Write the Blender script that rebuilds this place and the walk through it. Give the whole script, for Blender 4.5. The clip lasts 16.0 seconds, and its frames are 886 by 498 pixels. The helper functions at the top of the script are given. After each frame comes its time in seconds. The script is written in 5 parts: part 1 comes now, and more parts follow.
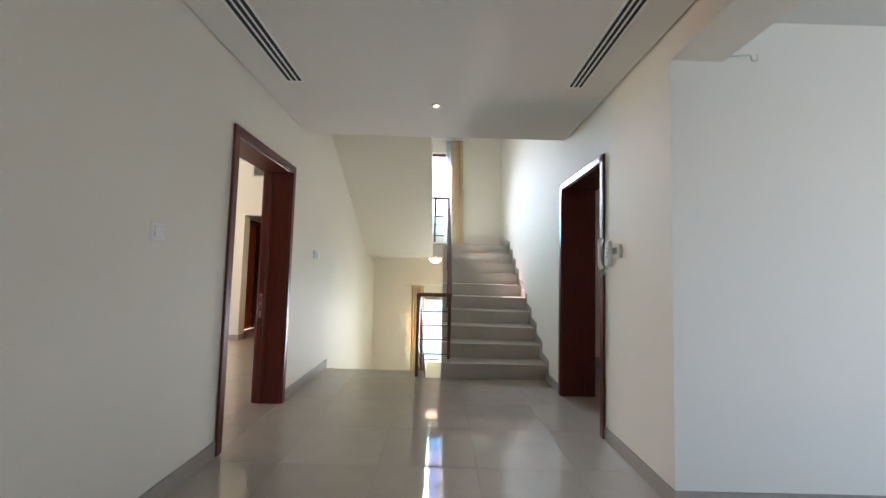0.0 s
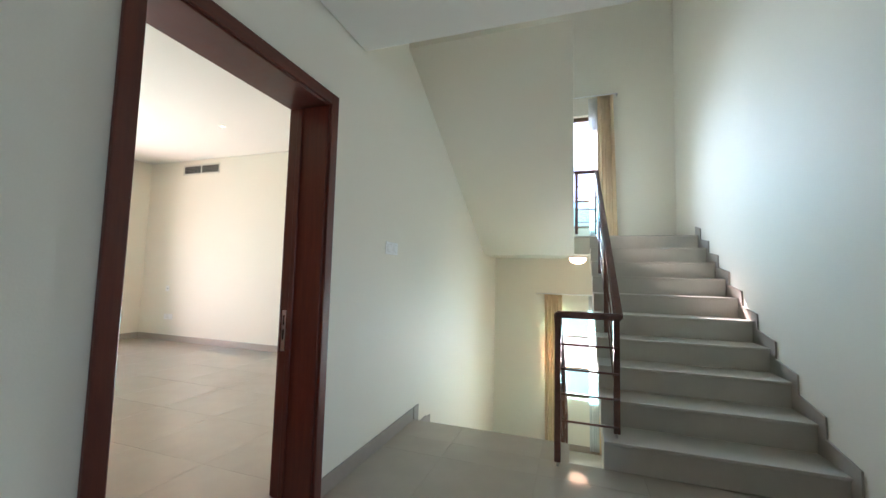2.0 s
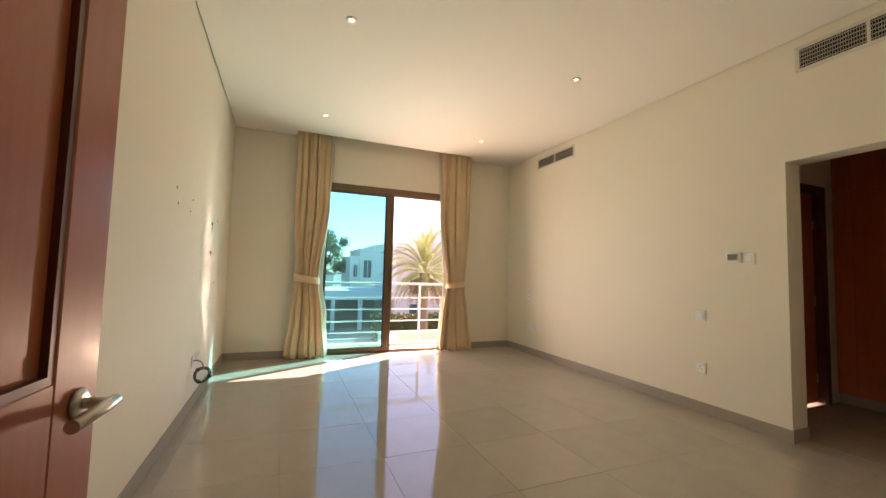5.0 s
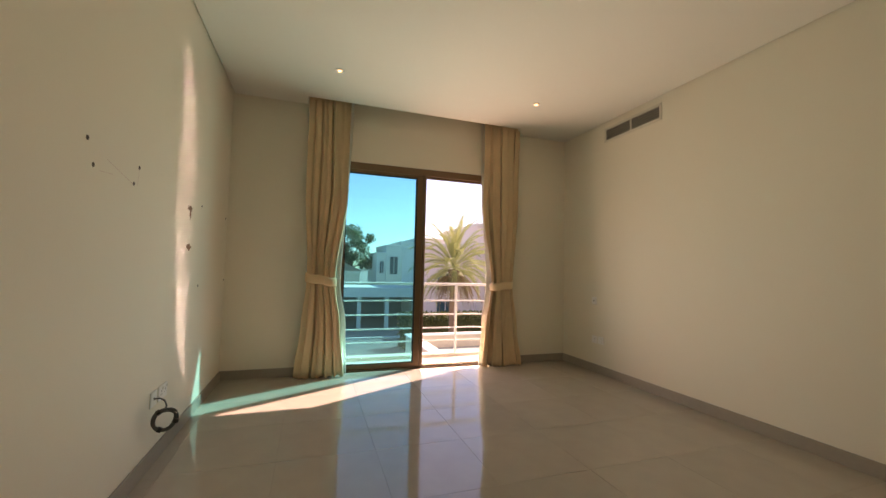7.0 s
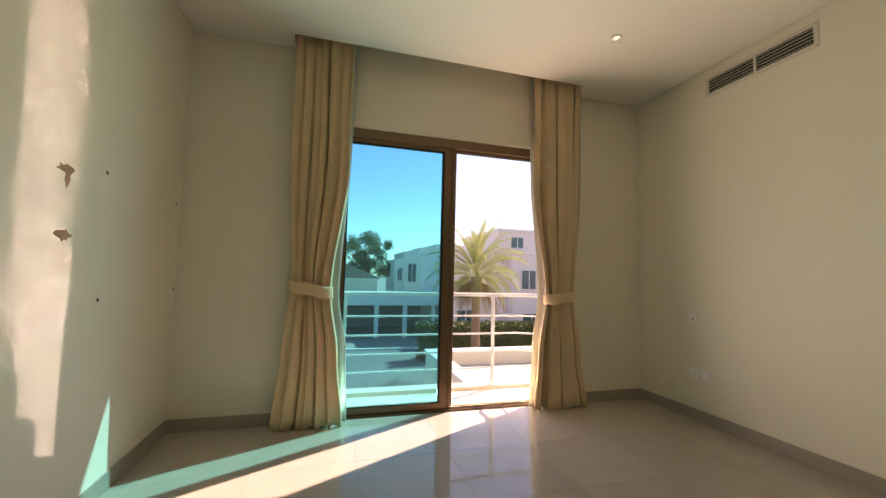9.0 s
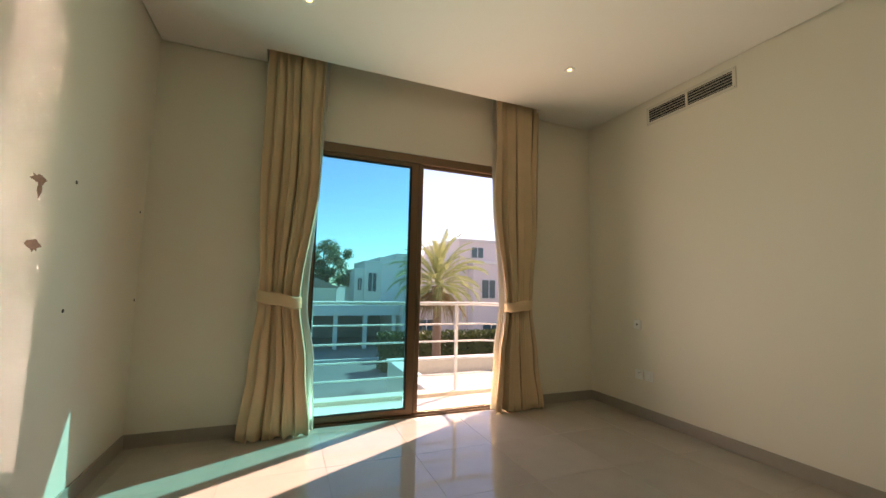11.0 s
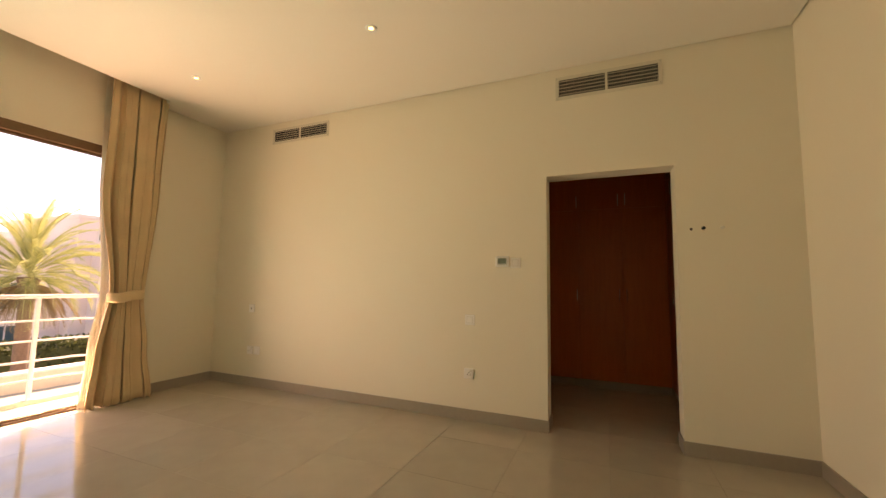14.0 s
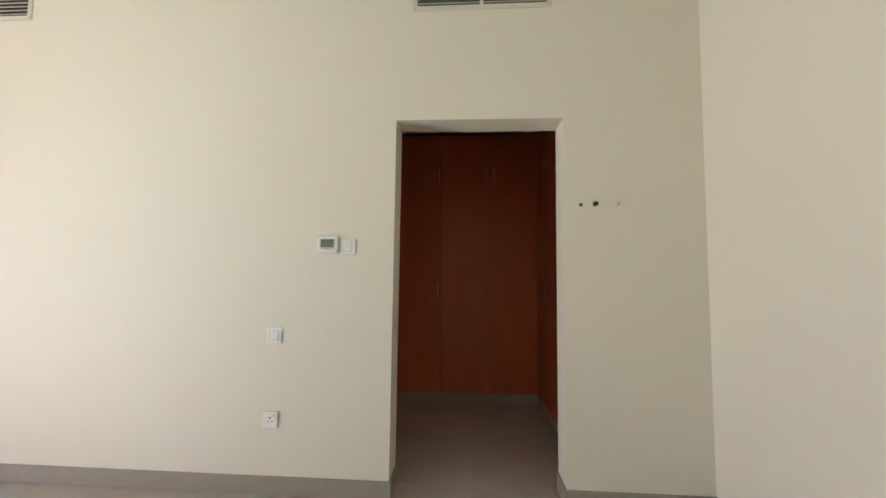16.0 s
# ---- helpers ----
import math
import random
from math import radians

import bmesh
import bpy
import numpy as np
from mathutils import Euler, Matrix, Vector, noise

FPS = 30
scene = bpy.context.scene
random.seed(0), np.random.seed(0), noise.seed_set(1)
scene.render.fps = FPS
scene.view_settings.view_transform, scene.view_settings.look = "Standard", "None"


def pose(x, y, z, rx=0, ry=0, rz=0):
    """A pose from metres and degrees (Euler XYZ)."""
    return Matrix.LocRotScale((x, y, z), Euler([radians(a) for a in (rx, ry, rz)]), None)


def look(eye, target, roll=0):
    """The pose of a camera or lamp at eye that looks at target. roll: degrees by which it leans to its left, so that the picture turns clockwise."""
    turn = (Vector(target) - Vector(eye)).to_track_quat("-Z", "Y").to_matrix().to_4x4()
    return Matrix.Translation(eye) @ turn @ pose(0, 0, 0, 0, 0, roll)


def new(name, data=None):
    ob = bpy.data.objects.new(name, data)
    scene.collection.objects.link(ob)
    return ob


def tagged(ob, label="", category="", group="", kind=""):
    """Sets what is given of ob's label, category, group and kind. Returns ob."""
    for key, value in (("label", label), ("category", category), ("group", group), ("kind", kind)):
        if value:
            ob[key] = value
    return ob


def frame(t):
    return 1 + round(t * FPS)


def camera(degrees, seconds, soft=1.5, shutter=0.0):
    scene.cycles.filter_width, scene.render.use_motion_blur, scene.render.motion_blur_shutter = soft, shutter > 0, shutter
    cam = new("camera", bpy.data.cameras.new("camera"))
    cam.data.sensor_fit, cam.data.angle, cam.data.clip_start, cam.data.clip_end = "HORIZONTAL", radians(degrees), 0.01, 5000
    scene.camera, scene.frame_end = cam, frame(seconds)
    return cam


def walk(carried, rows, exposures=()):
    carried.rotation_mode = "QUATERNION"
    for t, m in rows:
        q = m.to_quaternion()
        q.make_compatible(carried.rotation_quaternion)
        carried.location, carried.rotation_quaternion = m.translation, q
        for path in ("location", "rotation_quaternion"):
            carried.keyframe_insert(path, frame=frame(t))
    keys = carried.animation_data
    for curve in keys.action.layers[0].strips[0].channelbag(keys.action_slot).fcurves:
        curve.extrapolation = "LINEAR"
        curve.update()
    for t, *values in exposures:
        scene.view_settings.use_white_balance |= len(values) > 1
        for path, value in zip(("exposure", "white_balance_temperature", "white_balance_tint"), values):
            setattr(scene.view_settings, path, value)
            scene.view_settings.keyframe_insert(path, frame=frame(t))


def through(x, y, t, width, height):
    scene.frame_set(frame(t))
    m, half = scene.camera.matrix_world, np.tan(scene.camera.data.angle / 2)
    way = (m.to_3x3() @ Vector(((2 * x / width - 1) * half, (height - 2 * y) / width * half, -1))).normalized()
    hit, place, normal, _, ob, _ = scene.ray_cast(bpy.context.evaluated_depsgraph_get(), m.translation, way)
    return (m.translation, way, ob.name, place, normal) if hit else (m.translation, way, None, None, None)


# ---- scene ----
cam = camera(97.6, 16.0)
PATH = [
    (0, (-0.056, 0.901, 1.238), (-0.047, 2.897, 1.369), 1.5),
    (0.5, (-0.041, 1.398, 1.259), (-0.073, 3.394, 1.381), 1.5),
    (1, (-0.048, 1.9, 1.265), (-0.187, 3.892, 1.388), 1.5),
    (1.5, (-0.098, 2.369, 1.247), (-0.449, 4.334, 1.379), 1.6),
    (2, (-0.195, 2.799, 1.223), (-0.844, 4.685, 1.368), 1.5),
    (2.5, (-0.347, 3.159, 1.236), (-1.361, 4.876, 1.378), 2.0),
    (3, (-0.595, 3.438, 1.247), (-1.939, 4.914, 1.384), 1.7),
    (3.5, (-0.861, 3.685, 1.237), (-2.45, 4.892, 1.37), 1.7),
    (4, (-1.154, 3.856, 1.229), (-2.889, 4.843, 1.358), 1.8),
    (4.5, (-1.463, 3.973, 1.227), (-3.271, 4.819, 1.357), 1.7),
    (7, (-2.875, 4.27, 1.259), (-4.769, 4.906, 1.362), 1.4),
    (7.5, (-3.212, 4.33, 1.244), (-5.115, 4.937, 1.349), 1.5),
    (8, (-3.566, 4.388, 1.26), (-5.478, 4.965, 1.371), 1.4),
    (8.5, (-3.906, 4.473, 1.239), (-5.823, 5.03, 1.362), 1.4),
    (9, (-4.19, 4.53, 1.236), (-6.108, 5.075, 1.375), 1.4),
    (9.5, (-4.375, 4.555, 1.236), (-6.292, 5.11, 1.393), 1.3),
    (10, (-4.42, 4.545, 1.237), (-6.325, 5.13, 1.41), 1.3),
    (10.5, (-4.3, 4.505, 1.237), (-6.182, 5.16, 1.422), 1.3),
    (11, (-4.051, 4.424, 1.237), (-5.901, 5.159, 1.429), 1.3),
    (11.5, (-3.754, 4.318, 1.23), (-5.529, 5.218, 1.428), 1.2),
    (12, (-3.457, 4.273, 1.216), (-5.123, 5.36, 1.418), 1.1),
    (12.5, (-3.25, 4.182, 1.213), (-4.744, 5.498, 1.408), 0.9),
    (13, (-3.137, 4.17, 1.217), (-4.411, 5.7, 1.405), 0.8),
    (13.5, (-3.083, 4.217, 1.219), (-4.11, 5.923, 1.404), 0.9),
    (14, (-3.069, 4.273, 1.219), (-3.843, 6.108, 1.404), 1.0),
    (14.5, (-3.096, 4.424, 1.205), (-3.639, 6.34, 1.389), 1.0),
    (15, (-3.127, 4.697, 1.255), (-3.492, 6.657, 1.408), 0.8),
    (15.5, (-3.138, 5.053, 1.247), (-3.364, 7.034, 1.399), 0.9),
    (16, (-3.108, 5.479, 1.255), (-3.237, 7.47, 1.399), 0.7),
]
EXPOSURES = [
    (0.0, 2.86, 6900, 53), (1.0, 2.90, 6700, 49), (2.0, 2.75, 6400, 43), (3.0, 2.22, 6300, 40), (3.5, 2.10, 6500, 42), (4.2, 1.95, 7200, 44), (4.7, 1.88, 8400, 47), (7.0, 1.05, 8700, 44),
    (8.5, 1.05, 8200, 38), (11.0, 0.95, 8200, 37), (12.5, 1.12, 8900, 48), (13.0, 1.25, 9800, 50), (14.0, 1.62, 11800, 47), (14.5, 1.82, 11000, 41), (15.0, 2.14, 7100, 39), (15.5, 2.32, 6400, 41), (16.0, 2.38, 6400, 41),
]
walk(cam, [(t, look(eye, target, roll)) for t, eye, target, roll in PATH], EXPOSURES)

# ---- light ----
SUN_EL, SUN_AZ = radians(43.3), math.atan2(-0.468, 0.884)
world = bpy.data.worlds.new("sky")
scene.world = world
world.use_nodes = True
wn = world.node_tree.nodes
sky = wn.new("ShaderNodeTexSky")
sky.sky_type = "NISHITA"
sky.sun_disc = False
sky.sun_elevation, sky.sun_rotation = SUN_EL, SUN_AZ
sky.dust_density, sky.air_density, sky.ozone_density = 0.15, 1.0, 3.5
wn["Background"].inputs[1].default_value = 0.15
world.node_tree.links.new(sky.outputs[0], wn["Background"].inputs[0])

sun = new("sun", bpy.data.lights.new("sun", "SUN"))
sun.data.energy, sun.data.angle, sun.data.color = 5.0, radians(0.55), (1.0, 0.95, 0.87)
sun_at = Vector((math.sin(SUN_AZ) * math.cos(SUN_EL), math.cos(SUN_AZ) * math.cos(SUN_EL), math.sin(SUN_EL)))
sun.matrix_world = look(sun_at * 60, (0, 0, 0))


def sky_lamp(name, eye, target, w, h, power, color, spread=140):
    """An area lamp added at an opening to stand in for daylight."""
    lamp = new(name, bpy.data.lights.new(name, "AREA"))
    lamp.data.shape, lamp.data.size, lamp.data.size_y = "RECTANGLE", w, h
    lamp.data.energy, lamp.data.color, lamp.data.spread = power, color, radians(spread)
    lamp.matrix_world = look(eye, target)
    return lamp


SKYCOL = (0.60, 0.96, 1.0)
# added low warm strip, tipped up, brightens the bedroom like bounce off the balcony
sky_lamp("balcony_fill", (-7.91, 5.60, 0.075), (-6.91, 5.70, 0.885), 2.0, 0.13, 31, (1.0, 0.85, 0.65))
sky_lamp("upper_stair_daylight", (-0.42, 9.85, 3.05), (-0.40, 7.0, 1.4), 0.4, 1.8, 16, SKYCOL, 110)
sky_lamp("lower_stair_daylight", (-0.25, 9.85, 0.05), (-0.3, 8.0, -0.3), 0.7, 1.3, 25, (1.0, 0.94, 0.80))
sky_lamp("side_window_daylight", (3.95, -1.72, 1.5), (3.6, 1.0, 1.3), 1.4, 1.5, 5.2, (0.44, 0.90, 1.0), 112)
# added lamp behind an unseen opening lifts the dim east room
sky_lamp("east_room_fill", (4.5, 4.3, 1.5), (3.0, 4.6, 1.2), 0.4, 0.4, 0.4, (1.0, 0.84, 0.64))

# three narrow lamps added in mid-air imitate sun mirrored by the polished floor onto the bedroom's south wall: the beam
# through the open door leaf, in three strips
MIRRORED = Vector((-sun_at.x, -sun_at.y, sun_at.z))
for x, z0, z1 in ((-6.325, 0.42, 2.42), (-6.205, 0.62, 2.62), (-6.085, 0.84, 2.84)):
    streak = new("streak_lamp", bpy.data.lights.new("streak_lamp", "AREA"))
    streak.data.shape, streak.data.size, streak.data.size_y = "RECTANGLE", 0.107, (z1 - z0) * math.cos(SUN_EL)
    streak.data.energy, streak.data.spread, streak.data.color = 0.18, radians(4.0), (0.95, 0.97, 0.93)
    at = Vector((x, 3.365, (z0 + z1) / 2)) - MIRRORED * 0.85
    streak.matrix_world = look(at, at + MIRRORED)



# ---- materials ----
def mat(name):
    m = bpy.data.materials.new(name)
    m.use_nodes = True
    return m, m.node_tree.nodes, m.node_tree.links, m.node_tree.nodes["Principled BSDF"]


def ramp(nodes, links, src, c0, c1, p0=0.3, p1=0.7):
    r = nodes.new("ShaderNodeValToRGB")
    r.color_ramp.elements[0].position, r.color_ramp.elements[1].position = p0, p1
    r.color_ramp.elements[0].color, r.color_ramp.elements[1].color = (*c0, 1), (*c1, 1)
    links.new(src, r.inputs[0])
    return r.outputs[0]


def noise_tex(nodes, links, scale, detail=4.0, stretch=(1, 1, 1), space="Object"):
    tc = nodes.new("ShaderNodeTexCoord")
    mp = nodes.new("ShaderNodeMapping")
    mp.inputs["Scale"].default_value = stretch
    links.new(tc.outputs[space], mp.inputs[0])
    n = nodes.new("ShaderNodeTexNoise")
    n.inputs["Scale"].default_value, n.inputs["Detail"].default_value = scale, detail
    links.new(mp.outputs[0], n.inputs["Vector"])
    return n.outputs["Fac"]


def bump(nodes, links, src, bsdf, strength, distance=0.01):
    b = nodes.new("ShaderNodeBump")
    b.inputs["Strength"].default_value, b.inputs["Distance"].default_value = strength, distance
    links.new(src, b.inputs["Height"])
    links.new(b.outputs[0], bsdf.inputs["Normal"])


def rough_from(nodes, links, src, bsdf, lo, hi):
    r = nodes.new("ShaderNodeMapRange")
    r.inputs["To Min"].default_value, r.inputs["To Max"].default_value = lo, hi
    links.new(src, r.inputs["Value"])
    links.new(r.outputs[0], bsdf.inputs["Roughness"])


def plain(name, color, rough, metal=0.0, scale=30.0, vary=0.12, rlo=None, bumpy=0.0, stretch=(1, 1, 1), big=1.2, spec=0.5):
    """A surface with fine grain and broad unevenness."""
    m, n, l, p = mat(name)
    fine = noise_tex(n, l, scale, 5, stretch)
    broad = noise_tex(n, l, big, 3)
    mix = n.new("ShaderNodeMath")
    mix.operation = "MULTIPLY_ADD"
    l.new(fine, mix.inputs[0])
    mix.inputs[1].default_value = 0.5
    half = n.new("ShaderNodeMath")
    half.operation = "MULTIPLY"
    half.inputs[1].default_value = 0.5
    l.new(broad, half.inputs[0])
    l.new(half.outputs[0], mix.inputs[2])
    lo = tuple(c * (1 - vary) for c in color)
    hi = tuple(min(1.0, c * (1 + vary)) for c in color)
    l.new(ramp(n, l, mix.outputs[0], lo, hi), p.inputs["Base Color"])
    rough_from(n, l, mix.outputs[0], p, rough * 0.85 if rlo is None else rlo, min(1.0, rough * 1.15))
    p.inputs["Metallic"].default_value = metal
    p.inputs["Specular IOR Level"].default_value = spec
    if bumpy:
        bump(n, l, fine, p, bumpy, 0.004)
    return m


WALL = plain("wall_paint", (0.84, 0.785, 0.665), 0.62, scale=140, vary=0.02, bumpy=0.10, big=0.7, spec=0.3)
CEIL = plain("ceiling_paint", (0.83, 0.80, 0.735), 0.75, scale=160, vary=0.015, bumpy=0.06, big=0.6, spec=0.2)
GROUT = plain("grout", (0.38, 0.33, 0.275), 0.7, scale=60)
# near-black stands in for shade inside slots, grilles and holes; also colours a knob
DARK = plain("near_black", (0.02, 0.02, 0.02), 0.7)
WHITE = plain("white_plastic", (0.90, 0.89, 0.86), 0.35, scale=20, vary=0.02)
OFFWHITE = plain("offwhite_plastic", (0.72, 0.70, 0.64), 0.4, scale=20, vary=0.04)
SCREEN = plain("display_glass", (0.16, 0.19, 0.15), 0.15, scale=5, vary=0.05)
GREYKEY = plain("grey_key", (0.45, 0.45, 0.45), 0.5)
CHROME = plain("brushed_steel", (0.62, 0.60, 0.57), 0.28, metal=1.0, scale=80, vary=0.06, stretch=(1, 8, 1))
BRONZE = plain("bronze_aluminium", (0.20, 0.125, 0.075), 0.38, metal=0.55, scale=60, vary=0.08)
RUBBER = plain("black_gasket", (0.015, 0.017, 0.016), 0.6)
VENT = plain("vent_paint", (0.70, 0.66, 0.56), 0.45, scale=40, vary=0.04)
SLAT = plain("vent_slat", (0.46, 0.42, 0.35), 0.5, scale=40, vary=0.06)
CABLE = plain("cable_sheath", (0.10, 0.095, 0.085), 0.45, scale=20)
TAPE = plain("black_tape", (0.015, 0.015, 0.015), 0.5)
SCAR = plain("torn_plaster", (0.24, 0.13, 0.08), 0.9, scale=60, vary=0.35)
PLUG = plain("wall_plug", (0.09, 0.07, 0.055), 0.7, vary=0.2)
CHALK = plain("red_chalk", (0.72, 0.60, 0.53), 0.8, scale=90, vary=0.15)
RAILPAINT = plain("white_rail_paint", (0.78, 0.77, 0.74), 0.4, scale=50, vary=0.04)
RENDERW = plain("white_render", (0.74, 0.71, 0.65), 0.85, scale=12, vary=0.06, bumpy=0.2, big=0.25)
RENDERC = plain("cream_render", (0.68, 0.61, 0.50), 0.85, scale=12, vary=0.07, bumpy=0.2, big=0.25)
RENDERP = plain("peach_render", (0.76, 0.66, 0.60), 0.85, scale=12, vary=0.07, big=0.25)
ROOFGREY = plain("roof_membrane", (0.42, 0.45, 0.40), 0.85, scale=10, vary=0.10, big=0.3)
BALC = plain("balcony_tile", (0.72, 0.68, 0.60), 0.6, scale=20, vary=0.06)
SAND = plain("dusty_ground", (0.32, 0.285, 0.23), 0.9, scale=3, vary=0.12, bumpy=0.3, big=0.08)
ROAD = plain("block_paving", (0.17, 0.165, 0.155), 0.85, scale=8, vary=0.10, big=0.1)
# inner shade of the carport put into its back wall colour
SHADEDARK = plain("carport_inside_shade", (0.34, 0.33, 0.31), 0.8)
ROOFTILE = plain("brown_roof", (0.28, 0.22, 0.17), 0.85, scale=14, vary=0.15)
HINGE = plain("satin_hinge", (0.45, 0.43, 0.38), 0.35, metal=1.0)


def tile_material(name, color, rough, jitter):
    """Polished porcelain: cloudy body, slightly wavy gloss, each piece a little different."""
    m, n, l, p = mat(name)
    cloud = noise_tex(n, l, 5.0, 6)
    speck = noise_tex(n, l, 160.0, 3)
    info = n.new("ShaderNodeObjectInfo")
    add = n.new("ShaderNodeMath")
    add.operation = "MULTIPLY_ADD"
    l.new(info.outputs["Random"], add.inputs[0])
    add.inputs[1].default_value = jitter
    l.new(cloud, add.inputs[2])
    lo, hi = tuple(c * 0.93 for c in color), tuple(c * 1.06 for c in color)
    l.new(ramp(n, l, add.outputs[0], lo, hi, 0.25, 0.95), p.inputs["Base Color"])
    rough_from(n, l, speck, p, rough * 0.75, rough * 1.3)
    p.inputs["IOR"].default_value = 1.58
    wavy = noise_tex(n, l, 2.6, 1)
    bump(n, l, wavy, p, 0.06, 0.01)
    return m


TILE = tile_material("polished_tile", (0.50, 0.44, 0.37), 0.06, 0.35)
STEPTILE = tile_material("step_tile", (0.56, 0.52, 0.45), 0.30, 0.25)
SKIRT = plain("skirting_tile", (0.36, 0.31, 0.26), 0.35, scale=25, vary=0.06)


def wood(name, dark, light, rough, stretch, coat=0.0):
    m, n, l, p = mat(name)
    g = noise_tex(n, l, 9.0, 8, stretch)
    fine = noise_tex(n, l, 60.0, 4, stretch)
    mix = n.new("ShaderNodeMath")
    mix.operation = "MULTIPLY_ADD"
    l.new(fine, mix.inputs[0])
    mix.inputs[1].default_value = 0.35
    l.new(g, mix.inputs[2])
    l.new(ramp(n, l, mix.outputs[0], dark, light, 0.35, 0.95), p.inputs["Base Color"])
    rough_from(n, l, fine, p, rough * 0.8, rough * 1.25)
    p.inputs["Coat Weight"].default_value = coat
    p.inputs["Coat Roughness"].default_value = 0.12
    bump(n, l, fine, p, 0.05, 0.003)
    return m


MAHOG = wood("mahogany_upright", (0.072, 0.011, 0.0055), (0.145, 0.025, 0.011), 0.40, (6, 6, 0.45), 0.12)
MAHOGX = wood("mahogany_level", (0.072, 0.011, 0.0055), (0.145, 0.025, 0.011), 0.40, (0.45, 0.45, 6), 0.12)
LEAFWOOD = wood("door_leaf_wood", (0.37, 0.086, 0.029), (0.44, 0.110, 0.039), 0.40, (5, 5, 0.4), 0.2)
WARD = wood("wardrobe_veneer", (0.46, 0.10, 0.022), (0.54, 0.13, 0.032), 0.38, (5, 5, 0.35))
RAILWOOD = wood("rail_wood", (0.075, 0.022, 0.013), (0.17, 0.055, 0.032), 0.35, (3, 3, 3), 0.3)


def cloth(name, color, through=0.35, scale=220.0, holes=0.0):
    m, n, l, p = mat(name)
    weave = noise_tex(n, l, scale, 3)
    broad = noise_tex(n, l, 3.0, 3)
    col = ramp(n, l, broad, tuple(c * 0.93 for c in color), tuple(min(1, c * 1.06) for c in color))
    l.new(col, p.inputs["Base Color"])
    p.inputs["Roughness"].default_value = 0.85
    p.inputs["Specular IOR Level"].default_value = 0.2
    p.inputs["Sheen Weight"].default_value = 0.15
    bump(n, l, weave, p, 0.25, 0.002)
    tr = n.new("ShaderNodeBsdfTranslucent")
    l.new(col, tr.inputs[0])
    ms = n.new("ShaderNodeMixShader")
    ms.inputs[0].default_value = through
    out = n["Material Output"]
    l.new(p.outputs[0], ms.inputs[1])
    l.new(tr.outputs[0], ms.inputs[2])
    l.new(ms.outputs[0], out.inputs[0])
    if holes:
        gaps, weave_mix = n.new("ShaderNodeBsdfTransparent"), n.new("ShaderNodeMixShader")
        weave_mix.inputs[0].default_value = holes
        l.new(ms.outputs[0], weave_mix.inputs[1])
        l.new(gaps.outputs[0], weave_mix.inputs[2])
        l.new(weave_mix.outputs[0], out.inputs[0])
    return m


CURTAIN = cloth("curtain_cloth", (0.74, 0.55, 0.35), 0.04)
STAIRCURTAIN = cloth("stair_curtain_cloth", (0.78, 0.58, 0.36), 0.15)
SHEER = cloth("sheer_cloth", (0.85, 0.85, 0.80), 0.6)
OPENSHEER = cloth("open_weave_sheer", (0.90, 0.94, 0.94), 0.75, holes=0.35)


def tinted_glass(name, tint, haze=0.006):
    """A pane that tints what is behind it, with a faint translucent mix for haze."""
    m, n, l, p = mat(name)
    n.remove(p)
    tr = n.new("ShaderNodeBsdfTransparent")
    tr.inputs[0].default_value = (*tint, 1)
    gl = n.new("ShaderNodeBsdfGlossy")
    gl.inputs["Roughness"].default_value = 0.02
    lw = n.new("ShaderNodeLayerWeight")
    pw = n.new("ShaderNodeMath")
    pw.operation = "POWER"
    pw.inputs[1].default_value = 4.0
    l.new(lw.outputs["Facing"], pw.inputs[0])
    fr = n.new("ShaderNodeMapRange")
    fr.inputs["To Min"].default_value, fr.inputs["To Max"].default_value = 0.03, 0.6
    l.new(pw.outputs[0], fr.inputs["Value"])
    # pale translucent share mixed in to haze the view and lift its blacks
    film = n.new("ShaderNodeBsdfTranslucent")
    film.inputs[0].default_value = (0.75, 0.80, 0.78, 1)
    dusty = n.new("ShaderNodeMixShader")
    dusty.inputs[0].default_value = haze
    l.new(tr.outputs[0], dusty.inputs[1])
    l.new(film.outputs[0], dusty.inputs[2])
    ms = n.new("ShaderNodeMixShader")
    l.new(fr.outputs[0], ms.inputs[0])
    l.new(dusty.outputs[0], ms.inputs[1])
    l.new(gl.outputs[0], ms.inputs[2])
    l.new(ms.outputs[0], n["Material Output"].inputs[0])
    return m


GREENGLASS = tinted_glass("green_glass", (0.34, 0.80, 0.85))
STAIRGLASS = tinted_glass("stair_glass", (0.52, 0.88, 0.92))


def glow(name, color, strength):
    m, n, l, p = mat(name)
    p.inputs["Emission Color"].default_value = (*color, 1)
    p.inputs["Emission Strength"].default_value = strength
    p.inputs["Base Color"].default_value = (*color, 1)
    return m


CLEARGLASS = tinted_glass("clear_glass", (0.93, 0.97, 0.97))
LAMPGLOW = glow("warm_lamp", (1.0, 0.62, 0.25), 2.6)
DOMEGLASS = glow("lit_frosted_dome", (1.0, 0.72, 0.42), 1.1)


